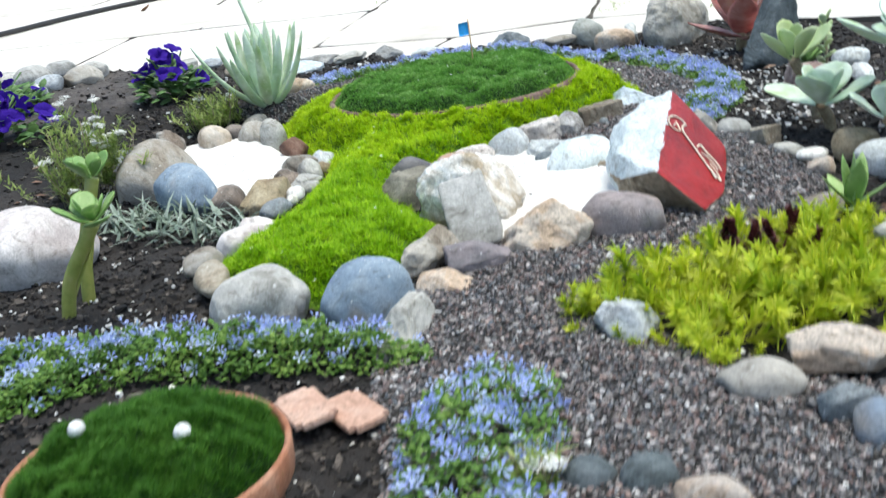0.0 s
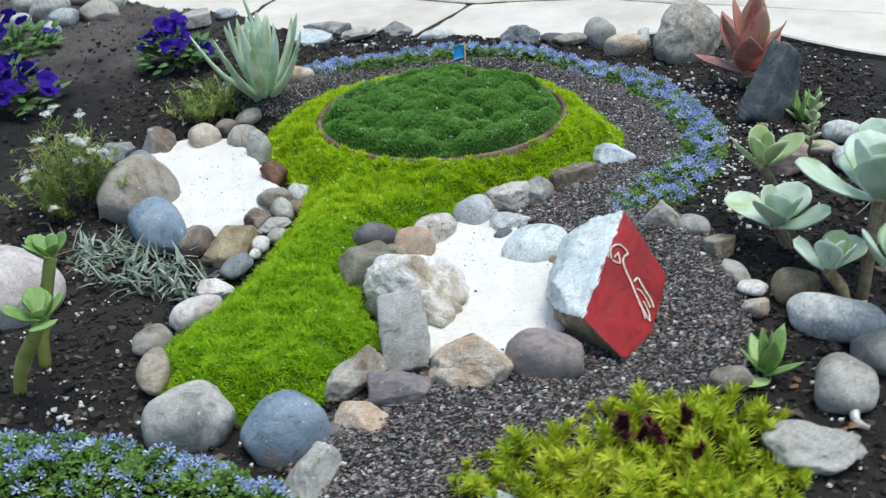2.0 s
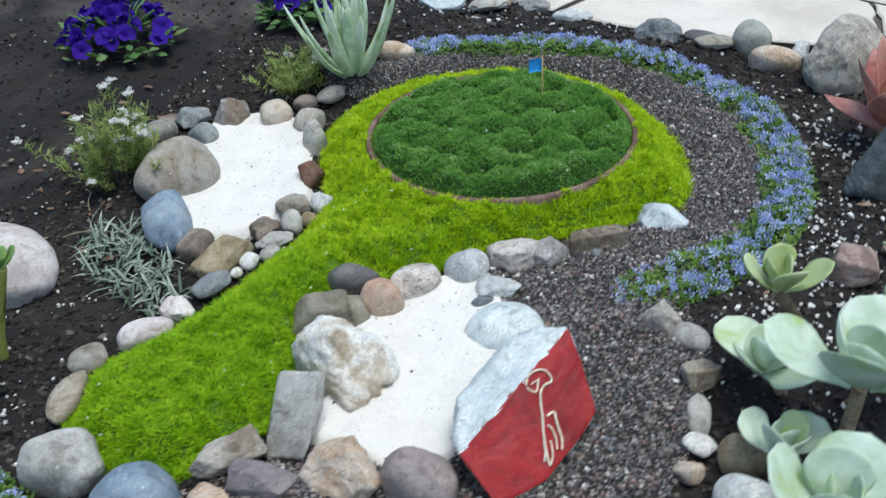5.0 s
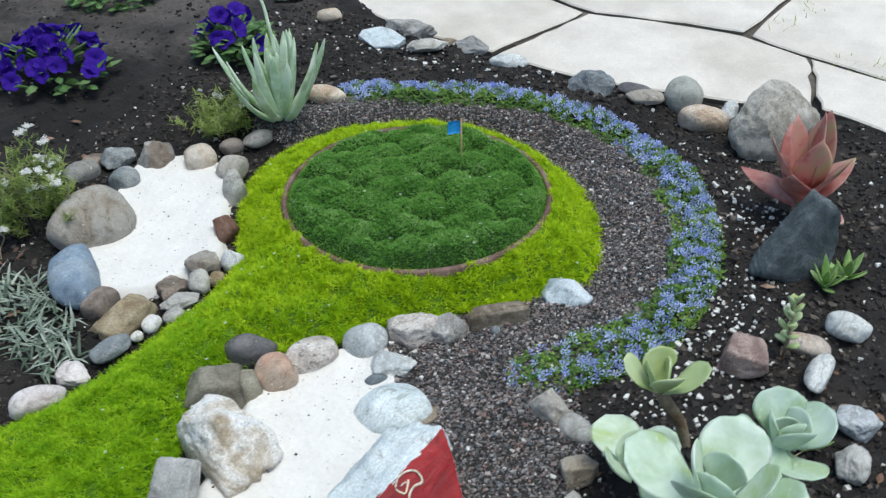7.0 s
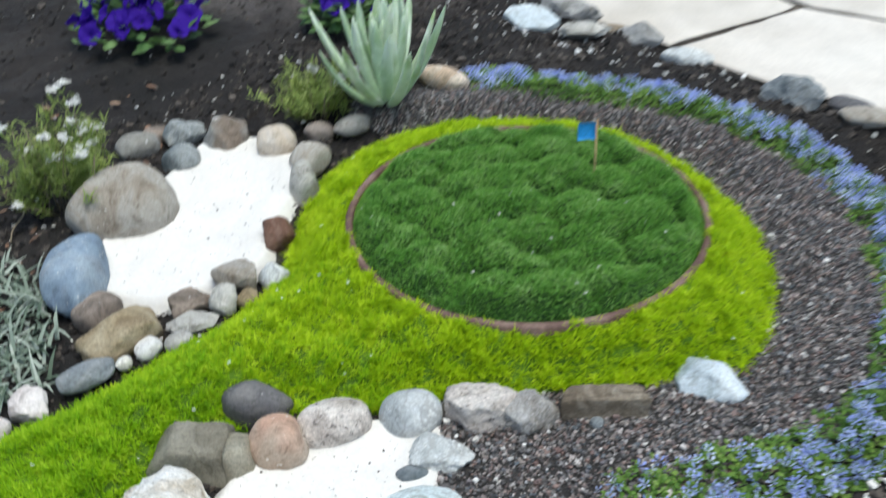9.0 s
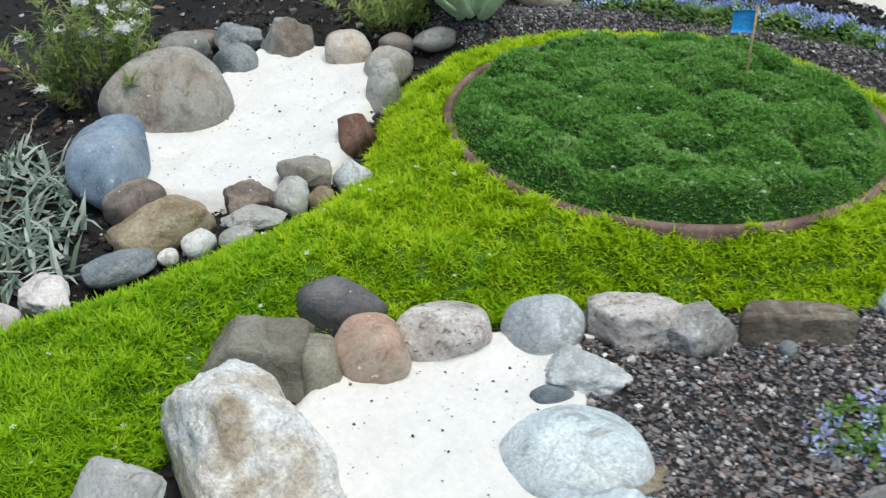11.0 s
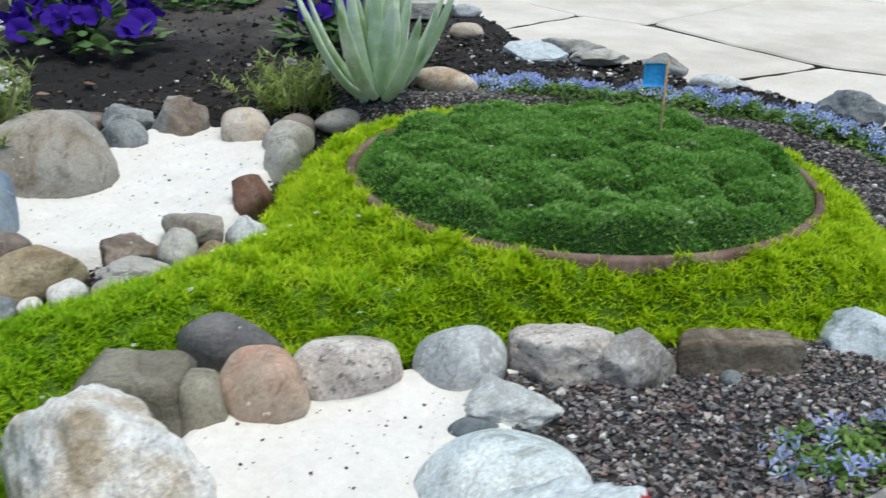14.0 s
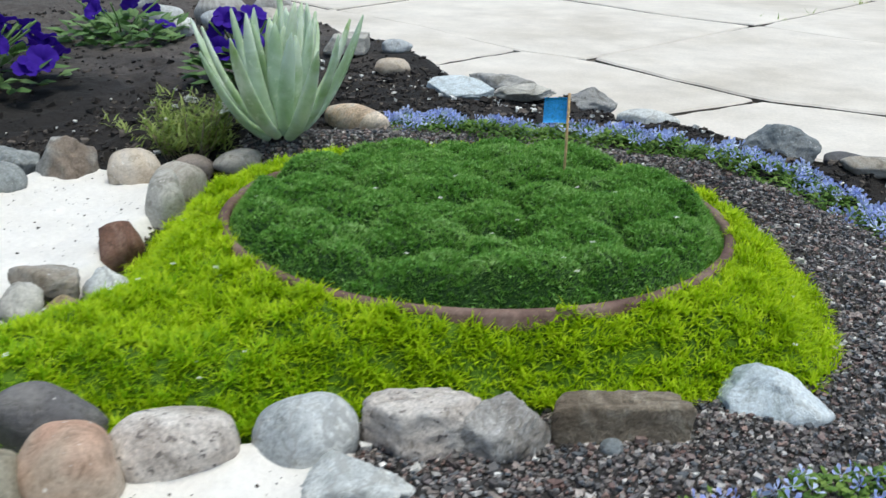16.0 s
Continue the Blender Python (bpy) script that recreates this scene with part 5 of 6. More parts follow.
def soil_crumbs():
    g = np.random.default_rng(61)
    near = np.stack([g.uniform(-0.8, 0.95, 46000), g.uniform(0.5, 2.75, 46000)], -1)
    xy = np.vstack([near, np.stack([g.uniform(-1.8, 1.3, 18000), g.uniform(0.45, 3.1, 18000)], -1)])
    ok = (depth_in(GRAVEL, xy) < 0.01) & (depth_in(FAIRWAY, xy) < 0) & (depth_in(PIT_ONE, xy) < 0) & (depth_in(PIT_TWO, xy) < 0) & (xy[:, 1] < patio_edge(xy[:, 0]) + 0.01)
    # fewer loose crumbs where the bed has dried smooth
    dry = ease((xy[:, 1] - 2.0) / 0.3) * ease((-0.55 - xy[:, 0]) / 0.3)
    xy = xy[ok & (g.random(len(xy)) > 0.5 * dry)]
    z = ground_height(xy[:, 0], xy[:, 1])
    chips("soil_crumbs", np.stack([xy[:, 0], xy[:, 1], z + 0.001], -1), lambda g, n: np.clip(g.lognormal(math.log(0.0025), 0.55, n), 0.001, 0.0085), CRUMB, "dark crumbs and bark bits on the soil", "soil", 62, 0.85)
    pick = g.random(len(xy)) < 0.034
    chips("white_chips", np.stack([xy[pick, 0], xy[pick, 1], z[pick] + 0.003], -1), lambda g, n: np.clip(g.lognormal(math.log(0.0024), 0.4, n), 0.0012, 0.006), CHIP, "scattered white chips in the soil", "chips", 63, 0.7)
    spots = np.vstack([np.stack([g.normal(cx, sx, n), g.normal(cy, sy, n)], -1) for cx, cy, sx, sy, n in ((-0.36, 1.08, 0.035, 0.02, 18), (-0.55, 1.12, 0.06, 0.03, 14), (0.6, 1.95, 0.05, 0.16, 190), (0.62, 1.72, 0.05, 0.05, 50), (0.56, 2.35, 0.06, 0.1, 70), (-0.3, 2.62, 0.2, 0.05, 60))])
    chips("white_chips", np.c_[spots, ground_height(spots[:, 0], spots[:, 1]) + 0.004], lambda g, n: np.clip(g.lognormal(math.log(0.0031), 0.4, n), 0.0015, 0.007), CHIP, "loose white chips lying on the dark soil", "chips", 66, 0.6)
    xy, d = scatter(GRAVEL, 160, 0.0, 64)
    ok = depth_in(FAIRWAY, xy) < 0.0
    xy, d = xy[ok], d[ok]
    chips("white_chips", np.stack([xy[:, 0], xy[:, 1], gravel_height(xy[:, 0], xy[:, 1], d) + 0.004], -1), lambda g, n: np.clip(g.lognormal(math.log(0.0028), 0.35, n), 0.0015, 0.006), CHIP, "scattered white chips on the gravel", "chips", 65, 0.7)


soil_crumbs()
for k, pit in enumerate((PIT_ONE, PIT_TWO)):
    xy, d = scatter(pit, 230, 0.004, 70 + k)
    chips("dark_bits", np.stack([xy[:, 0], xy[:, 1], sand_height(xy[:, 0], xy[:, 1], d) + 0.0008], -1), lambda g, n: np.clip(g.lognormal(math.log(0.00055), 0.6, n), 0.0002, 0.0024), CRUMB, "dark specks lying on the white sand", "debris", 72 + k, 0.5)


# ---- plants ----
def creeper(poly, leaves, blooms, height, label, seed, outer=False, rim=0.03, back=None):
    """A low creeping plant with small leaves and pale blue star flowers."""
    c = poly.mean(0)
    thing = base("star_creeper", c[0], c[1], 0.0, label, "flowering plant", "flower borders")
    thing["kind"] = "stuff"
    g = np.random.default_rng(seed)
    xy, d = scatter(poly, leaves, -0.004, seed)
    n = len(xy)
    top = height * (0.35 + 0.65 * ease((d + 0.004) / rim)) * (0.8 + 0.25 * waves(xy[:, 0], xy[:, 1], 0.06, seed))
    z = ground_height(xy[:, 0], xy[:, 1]) + top * np.sqrt(g.uniform(0.05, 1, n))
    rot = turned(n, g.uniform(0.3, 1.5, n), g)
    ln = g.uniform(0.0046, 0.0098, n)
    v, f = many(LEAFLET, LEAFLET_F, rot, np.stack([ln * 0.85, ln, ln], -1), np.stack([xy[:, 0] - c[0], xy[:, 1] - c[1], z], -1))
    part("foliage", mesh_from("foliage", v, f, LEAF), thing)
    xy, d = scatter(poly, blooms * 4, 0.0, seed + 1)
    w = waves(xy[:, 0], xy[:, 1], 0.07, seed + 2)
    chance = np.clip(0.45 + 0.5 * w, 0.04, 1)
    if outer:
        far = np.maximum(ease((np.hypot(*(xy - GREEN_AT).T) - 0.465 + 1.2 * back_rise(xy[:, 0], xy[:, 1])) / 0.06), 0.35 * (xy[:, 1] < 1.88))
        chance = chance * (0.015 + 0.985 * far)
    if back is not None:
        chance = chance * (0.1 + 0.9 * ease((xy[:, 1] - back) / 0.06))
    keep = g.random(len(xy)) < chance
    xy, d = xy[keep][:blooms], d[keep][:blooms]
    n = len(xy)
    top = height * (0.35 + 0.65 * ease((d + 0.004) / rim)) * (0.8 + 0.25 * waves(xy[:, 0], xy[:, 1], 0.06, seed))
    z = ground_height(xy[:, 0], xy[:, 1]) + top + g.uniform(0.001, 0.006, n)
    rot = turned(n, np.abs(g.normal(0.95, 0.5, n)), g)
    v, f = many(STARV, STARF, rot, g.uniform(0.006, 0.0098, n), np.stack([xy[:, 0] - c[0], xy[:, 1] - c[1], z], -1))
    part("flowers", mesh_from("flowers", v, f, BLOOM), thing, "pale blue star flowers")


creeper(BORDER, 22000, 1650, 0.025, "curved border of creeping plants with pale blue flowers", 81, True)
creeper(FRONT_BORDER, 12500, 400, 0.04, "dense creeping plants with pale blue flowers in a row", 84, back=0.86)
creeper(FRONT_PATCH, 3000, 260, 0.04, "small patch of creeping plants with blue flowers", 87)


def sedum_patch():
    c = SEDUM_PLOT.mean(0)
    thing = base("golden_sedum", c[0], c[1], 0.0, "spreading yellow-green sedum with needle leaves", "succulent")
    g = np.random.default_rng(91)

    def shoot_mesh(mat, long=1.0, wide=1.0):
        n = 46
        s = np.sort(g.uniform(0.3, 1.0, n) ** 0.7)
        curl = g.uniform(-0.2, 0.2, 2)
        at = np.stack([curl[0] * s**2 * 0.05, curl[1] * s**2 * 0.05, 0.05 * s], -1)
        rot = turned(n, 1.4 - 1.0 * s + g.normal(0, 0.14, n), g, np.arange(n) * 2.4)
        ln = g.uniform(0.014, 0.024, n) * (1.1 - 0.35 * s) * long
        v, f = many(BLADE, BLADE_F, rot, np.stack([g.uniform(0.003, 0.0044, n) * wide, ln, ln], -1), at)
        sv, sf = many(np.array([(-1, -1, 0), (1, -1, 0), (0, 1, 0), (0, 0, 1.0)]), np.array([(0, 1, 3), (1, 2, 3), (2, 0, 3)]), np.eye(3)[None], np.array([[0.0018, 0.0018, 0.05]]), np.zeros((1, 3)))
        return mesh_from("shoot", np.vstack([v, sv]), np.vstack([f, sf + len(v)]), mat)

    gold = [shoot_mesh(SEDUM, 1.25, 1.15) for _ in range(9)]
    red = [shoot_mesh(SEDUM_RED, 0.62, 2.3) for _ in range(3)]
    xy, d = scatter(SEDUM_PLOT, 270, -0.004, 92)
    for i, ((x, y), dd) in enumerate(zip(xy, d)):
        size = (0.55 + 0.42 * float(ease(np.array(dd / 0.05)))) * g.uniform(0.68, 1.25)
        m = pose(x - c[0], y - c[1], 0, g.normal(0, 32), g.normal(0, 32), g.uniform(0, 360)) @ Matrix.Scale(size, 4)
        part("shoot", gold[i % 9], thing, at=m)
    for i in range(8):
        m = pose(0.385 + g.normal(0, 0.022) - c[0], 1.02 + g.normal(0, 0.018) - c[1], 0.024, g.normal(0, 14), g.normal(0, 14), g.uniform(0, 360)) @ Matrix.Scale(g.uniform(0.8, 1.05), 4)
        part("shoot", red[i % 3], thing, "dark red shoot", m)


sedum_patch()


def aim(at, az, tilt, roll=0.0):
    """A pose for a leaf: it grows from at, leaning by tilt degrees towards the compass way az."""
    return Matrix.Translation(at) @ Euler((0, 0, radians(az - 90))).to_matrix().to_4x4() @ Euler((radians(-tilt), 0, 0)).to_matrix().to_4x4() @ Euler((0, 0, radians(roll))).to_matrix().to_4x4()


def finger_succulent(x, y):
    """A fan of long chalky leaves: the inner ones upright, the outer ones curving up from the ground."""
    thing = base("finger_succulent", x, y, ground(x, y), "blue-green succulent with tall upright finger-shaped leaves", "succulent")
    g = random.Random(5)
    for i in range(29):
        s = i / 28
        az = i * 137.5
        tilt = 4 + 68 * s**1.25 + g.uniform(-7, 7)
        ln = (0.16 - 0.028 * s) * g.uniform(0.8, 1.08)
        v, f = leaf_form(ln, 0.0245 * g.uniform(0.85, 1.2), 0.0145, bend=-0.04 - 0.66 * s**1.3 + g.uniform(-0.08, 0.08), cup=-0.14, shape="tapered", rows=14, sides=12)
        r = 0.004 + 0.019 * s
        smooth_part("leaf", v, f, CHALK, thing, aim((r * math.cos(radians(az)), r * math.sin(radians(az)), 0.004 + 0.024 * (1 - s)), az, tilt, g.uniform(-14, 14)))
    v, f = tube([(0.0, 0.0, 0.08), (-0.01, 0.01, 0.17), (-0.03, 0.02, 0.24), (-0.06, 0.03, 0.3)], [0.005, 0.0042, 0.0035, 0.002], 8)
    smooth_part("flower_stalk", v, f, CHALK, thing, label="thin bare flower stalk")


finger_succulent(-0.43, 2.187)


def paddle_head(name, foot, head, size, leaves, mat, label, seed, wide=1.0, open_to=70, parent=None, stem_r=0.009, group="paddle succulents", young=13):
    """A rosette of thick paddle leaves on a bare stem."""
    g = random.Random(seed)
    thing = base(name, foot[0], foot[1], ground(*foot), label, "succulent", group)
    h = Vector((head[0] - foot[0], head[1] - foot[1], head[2] - size * 0.45 - ground(*foot)))
    path = [(0, 0, -0.005), (h.x * 0.25, h.y * 0.25, h.z * 0.4), (h.x * 0.75, h.y * 0.75, h.z * 0.8), tuple(h)]
    v, f = tube(curve_through(path, 5, False), stem_r, 9)
    smooth_part("stem", v, f, STEM if mat is not ROSETTE else STALK, thing, label="bare brownish stem")
    for i in range(leaves):
        s = i / max(leaves - 1, 1)
        az = (i % 2) * 180 + (i // 2) * 87 + seed * 31 + g.uniform(-14, 14)
        tilt = young + (open_to - young) * s + g.uniform(-6, 6)
        ln = size * (0.62 + 0.5 * s) * g.uniform(0.9, 1.1)
        v, f = leaf_form(ln, ln * wide * g.uniform(0.9, 1.08), 0.005 + 0.03 * size, bend=-0.26 + g.uniform(-0.06, 0.06), cup=-0.22, shape="paddle", rows=12, sides=12)
        r = 0.1 * size
        m = aim(h + Vector((r * math.cos(radians(az)), r * math.sin(radians(az)), size * 0.16 * (1 - s))), az, tilt, g.uniform(-8, 8))
        smooth_part("leaf", v, f, mat, thing, m)
    return thing


paddle_head("paddle_succulent", (0.64, 1.69), (0.594, 1.668, 0.14), 0.066, 6, PADDLE_YELLOW, "yellow-green paddle succulent on a short stem", 1)
paddle_head("paddle_succulent", (0.63, 1.58), (0.607, 1.552, 0.088), 0.068, 8, PADDLE, "grey-green paddle succulent with cupped leaves", 2, open_to=80)
paddle_head("paddle_succulent", (0.72, 1.44), (0.728, 1.467, 0.192), 0.104, 9, PADDLE, "large grey-green paddle succulent with broad round leaves", 3, 0.9, 92)
paddle_head("paddle_succulent", (0.78, 1.62), (0.772, 1.61, 0.165), 0.068, 10, PADDLE, "grey-green paddle succulent beside a larger one", 4, open_to=84)
paddle_head("paddle_succulent", (0.69, 1.41), (0.655, 1.40, 0.09), 0.054, 7, PADDLE, "small grey-green paddle succulent low on the soil", 5)
paddle_head("paddle_succulent", (0.735, 1.24), (0.735, 1.27, 0.15), 0.08, 7, PADDLE, "grey-green paddle succulent on a bare stem", 6)
paddle_head("stalk_succulent", (-0.452, 1.105), (-0.385, 1.10, 0.15), 0.043, 8, ROSETTE, "green rosette succulent on a thick stalk", 7, 0.86, 84, stem_r=0.009, group="stalk succulents", young=38)
paddle_head("stalk_succulent", (-0.463, 1.19), (-0.425, 1.215, 0.175), 0.036, 7, ROSETTE, "green rosette succulent on a thick stalk", 8, 0.86, 60, stem_r=0.009, group="stalk succulents", young=38)


def red_succulent(x, y):
    thing = base("red_succulent", x, y, ground(x, y), "red-leaved succulent rosette beside a dark rock", "succulent")
    g = random.Random(9)
    v, f = tube([(0, 0, -0.005), (0.003, 0, 0.03), (0.005, 0.0, 0.06)], 0.012, 9)
    smooth_part("stem", v, f, STEM, thing)
    for i in range(11):
        s = i / 10
        az = i * 137.5 + 20
        ln = 0.15 * (0.95 - 0.2 * s) * g.uniform(0.9, 1.12)
        v, f = leaf_form(ln, 0.08, 0.009, bend=-0.2, cup=-0.3, shape="pointed", rows=10, sides=10)
        smooth_part("leaf", v, f, RED_FLESH, thing, aim((0.005 + 0.006 * math.cos(radians(az)), 0.006 * math.sin(radians(az)), 0.075 - 0.05 * s), az, 14 + 64 * s + g.uniform(-9, 9)))


red_succulent(0.65, 2.36)


def petunia(x, y, spread_r, height, blooms, leaves, label, seed):
    """A bushy clump with broad leaves and violet trumpet flowers."""
    thing = base("petunia", x, y, ground(x, y), label, "flowering plant", "petunias")
    g = np.random.default_rng(seed)
    n = leaves
    an, r = g.uniform(0, 6.283, n), spread_r * np.sqrt(g.uniform(0, 1, n)) * 0.95
    z = height * (0.05 + 0.6 * g.uniform(0, 1, n) * (1 - 0.5 * r / spread_r))
    rot = turned(n, g.uniform(0.5, 1.5, n), g, an - 1.57 + g.normal(0, 0.6, n))
    ln = g.uniform(0.025, 0.048, n)
    v, f = many(LEAFLET, LEAFLET_F, rot, np.stack([ln * 0.75, ln, ln], -1), np.stack([r * np.cos(an), r * np.sin(an), z], -1))
    part("foliage", mesh_from("foliage", v, f, PETUNIA_LEAF), thing)
    for i in range(max(4, blooms // 2)):
        a = g.uniform(0, 6.283)
        q = spread_r * g.uniform(0.3, 0.8)
        v, f = tube([(0, 0, 0), (q * 0.4 * math.cos(a), q * 0.4 * math.sin(a), height * 0.5), (q * math.cos(a), q * math.sin(a), height * 0.85)], 0.002, 6)
        smooth_part("stem", v, f, PETUNIA_LEAF, thing)
    # one trumpet flower: a funnel with five broad, ruffled lobes
    rows, sides = 7, 30
    vv = []
    for k in range(rows + 1):
        s = k / rows
        for i in range(sides):
            a = 6.283185 * i / sides
            lobe = 1 - 0.13 * s * abs(math.cos(2.5 * a)) ** 6
            rr = (0.08 + 0.92 * s**1.2) * lobe
            vv.append((rr * math.cos(a), rr * math.sin(a), -0.55 * (1 - s) ** 2 + 0.1 * s * s * math.sin(5 * a + 1) * 0.9 + 0.05 * s * math.sin(11 * a)))
    ff = [(k * sides + i, k * sides + (i + 1) % sides, (k + 1) * sides + (i + 1) % sides, (k + 1) * sides + i) for k in range(rows) for i in range(sides)]
    me = mesh_from("flower", np.array(vv), ff, VIOLET, True)
    for i in range(blooms):
        a, q = g.uniform(0, 6.283), spread_r * math.sqrt(g.uniform(0, 1))
        zz = height * (0.98 - 0.62 * (q / spread_r) ** 2) * g.uniform(0.82, 1.08)
        size = g.uniform(0.019, 0.028)
        m = aim((q * math.cos(a), q * math.sin(a), zz), math.degrees(a) + g.normal(0, 30), g.uniform(10, 80)) @ Matrix.Scale(size, 4)
        part("flower", me, thing, at=m)


petunia(-1.04, 2.11, 0.135, 0.115, 58, 90, "bushy petunia covered in violet flowers", 101)
petunia(-0.72, 2.395, 0.085, 0.13, 16, 170, "leafy petunia with violet flowers on top", 102)
petunia(-1.25, 2.55, 0.12, 0.11, 8, 170, "leafy petunia with few violet flowers", 103)


def wiry_clump(x, y, r0, height, n, tufts, label, seed):
    """An open, wiry clump of narrow leaves with small white flower heads."""
    thing = base("candytuft", x, y, ground(x, y), label, "flowering plant", "candytufts")
    g = np.random.default_rng(seed)
    vs, fs, k = [], [], 0
    heads = []
    for i in range(60):
        a, lean = g.uniform(0, 6.283), abs(g.normal(0.3, 0.24))
        h = height * g.uniform(0.45, 1.12)
        tip = np.array([math.sin(lean) * math.cos(a), math.sin(lean) * math.sin(a), math.cos(lean)]) * h
        foot = np.array([math.cos(a), math.sin(a), 0]) * r0 * g.uniform(0.1, 0.75)
        heads.append(foot + tip)
        m = n // 60
        s = g.uniform(0.2, 1.0, m) ** 0.7
        at = foot + tip * s[:, None] + g.normal(0, 0.003, (m, 3))
        rot = turned(m, g.uniform(0.3, 1.3, m), g)
        ln = g.uniform(0.01, 0.023, m)
        v, f = many(BLADE, BLADE_F, rot, np.stack([g.uniform(0.0024, 0.0042, m), ln, ln], -1), at)
        vs.append(v)
        fs.append(f + k)
        k += len(v)
        if i % 2 == 0:
            v, f = tube([foot, foot + tip * 0.5 + g.normal(0, 0.004, 3), foot + tip], 0.0009, 5)
            smooth_part("stem", v, f, DRY, thing)
    part("foliage", mesh_from("foliage", np.vstack(vs), np.vstack(fs), THIN_LEAF), thing)
    for i in range(tufts):
        hd = heads[int(g.integers(0, len(heads)))] * (1.05, 1.05, 1.08)
        m = 22
        rot = turned(m, np.abs(g.normal(0.3, 0.3, m)), g)
        at = hd + g.normal(0, 0.0045, (m, 3)) * (1, 1, 0.4)
        v, f = many(WHITEV, WHITEF, rot, g.uniform(0.0036, 0.0055, m), at)
        part("flower_head", mesh_from("flower_head", v, f, WHITE_BLOOM), thing, "white flower head")


wiry_clump(-0.652, 1.668, 0.072, 0.165, 2600, 22, "straggly candytuft with small white flower heads", 111)
wiry_clump(-0.545, 2.125, 0.06, 0.09, 1700, 5, "wiry candytuft beside the finger succulent", 112)


wiry_clump(0.135, 0.645, 0.014, 0.04, 120, 2, "small candytuft with a white flower in the blue patch", 113)


def silver_tuft(x, y, r0, n, label, seed):
    thing = base("silver_tuft", x, y, ground(x, y), label, "foliage plant", "silver plants")
    g = np.random.default_rng(seed)
    an, r = g.uniform(0, 6.283, n), r0 * np.sqrt(g.uniform(0, 1, n))
    rot = turned(n, np.abs(g.normal(0.9, 0.35, n)), g)
    ln = g.uniform(0.022, 0.058, n)
    at = np.stack([r * np.cos(an) * 1.2, r * np.sin(an) * 0.8, g.uniform(0.0, 0.02, n)], -1)
    v, f = many(BLADE, BLADE_F, rot, np.stack([g.uniform(0.0035, 0.0065, n), ln, ln], -1), at)
    part("leaves", mesh_from("leaves", v, f, SILVER), thing)


silver_tuft(-0.43, 1.44, 0.075, 130, "low tuft of narrow silver-grey leaves", 121)
silver_tuft(-0.34, 1.40, 0.05, 70, "small tuft of narrow silver-grey leaves", 122)
silver_tuft(-0.51, 1.49, 0.05, 70, "small tuft of narrow silver-grey leaves", 123)


def small_rosette(x, y, size, n, mat, label, seed, tilt=(20, 75), shape="pointed", wide=0.36):
    thing = base("small_succulent", x, y, ground(x, y), label, "succulent", "small succulents")
    g = random.Random(seed)
    for i in range(n):
        s = i / (n - 1)
        ln = size * g.uniform(0.8, 1.15)
        v, f = leaf_form(ln, ln * wide, 0.004, bend=-0.15, cup=-0.15, shape=shape, rows=7, sides=8)
        smooth_part("leaf", v, f, mat, thing, aim((0, 0, 0.012 * (1 - s)), i * 137.5, tilt[0] + (tilt[1] - tilt[0]) * s))


small_rosette(0.745, 2.17, 0.05, 12, ROSETTE, "small bright green rosette in the soil", 131)
small_rosette(0.775, 2.21, 0.045, 10, ROSETTE, "small bright green rosette in the soil", 132)
small_rosette(0.552, 1.222, 0.06, 8, ROSETTE, "young green plant with pointed leaves", 133, (10, 80), "pointed", 0.5)
small_rosette(0.80, 1.76, 0.045, 10, ROSETTE, "small green rosette among paddle succulents", 134)


def bead_stalk(x, y):
    thing = base("bead_succulent", x, y, ground(x, y), "upright stalk of small round green leaves", "succulent")
    v, f = tube([(0, 0, 0), (0.003, 0, 0.05), (0.0, 0.004, 0.125)], 0.003, 7)
    smooth_part("stem", v, f, STEM, thing)
    for i in range(14):
        a = i * 1.9
        v, f = leaf_form(0.024, 0.017, 0.008, bend=-0.1, cup=-0.1, rows=6, sides=8)
        smooth_part("leaf", v, f, PADDLE_YELLOW, thing, aim((0, 0, 0.03 + 0.007 * i), math.degrees(a), 70 - 3 * i))


bead_stalk(0.722, 1.94)

# ---- tee: a clay pot of moss with two white balls, and two clay tiles ----
TEE = (-0.15, 0.6)
pot = base("clay_pot", TEE[0], TEE[1], ground(*TEE), "terracotta pot sunk in the soil, full of moss", "plant pot")
v, f = lathe([(0.0, -0.01), (0.088, -0.01), (0.098, 0.05), (0.1055, 0.052), (0.1075, 0.055), (0.109, 0.077), (0.1078, 0.0795), (0.1045, 0.0795), (0.1032, 0.077), (0.101, 0.06), (0.0, 0.058)], 72)
smooth_part("body", v, f, CLAY, pot)


def tee_height(x, y):
    r = np.hypot(x, y)
    return 0.068 + 0.044 * np.sqrt(np.clip(1 - (r / 0.103) ** 2, 0, 1)) + 0.005 * waves(x, y, 0.06, 141) + 0.0035 * waves(x, y, 0.022, 142)


tee = base("tee_moss", TEE[0], TEE[1], 0.0, "dome of fine dark green moss in the pot", "moss")
tee["kind"] = "stuff"
disc_mesh("cushion", 0.101, tee_height, GREEN_SHADE).parent = tee
fine_moss("moss_blades", 0.1015, tee_height, 52000, 0.009, TEE_GREEN, 143, 0.0011).parent = tee
bv, bf = ICO[3]
for bx, by in ((-0.048, 0.002), (0.038, -0.012)):
    zz = float(tee_height(np.array([bx]), np.array([by]))[0]) + 0.0055
    ball = part("golf_ball", mesh_from("golf_ball", bv * 0.0066, bf, BALL, True), at=pose(TEE[0] + bx, TEE[1] + by, zz))
    tagged(ball, "tiny white ball marking the tee on the moss", "ball", "tee balls")


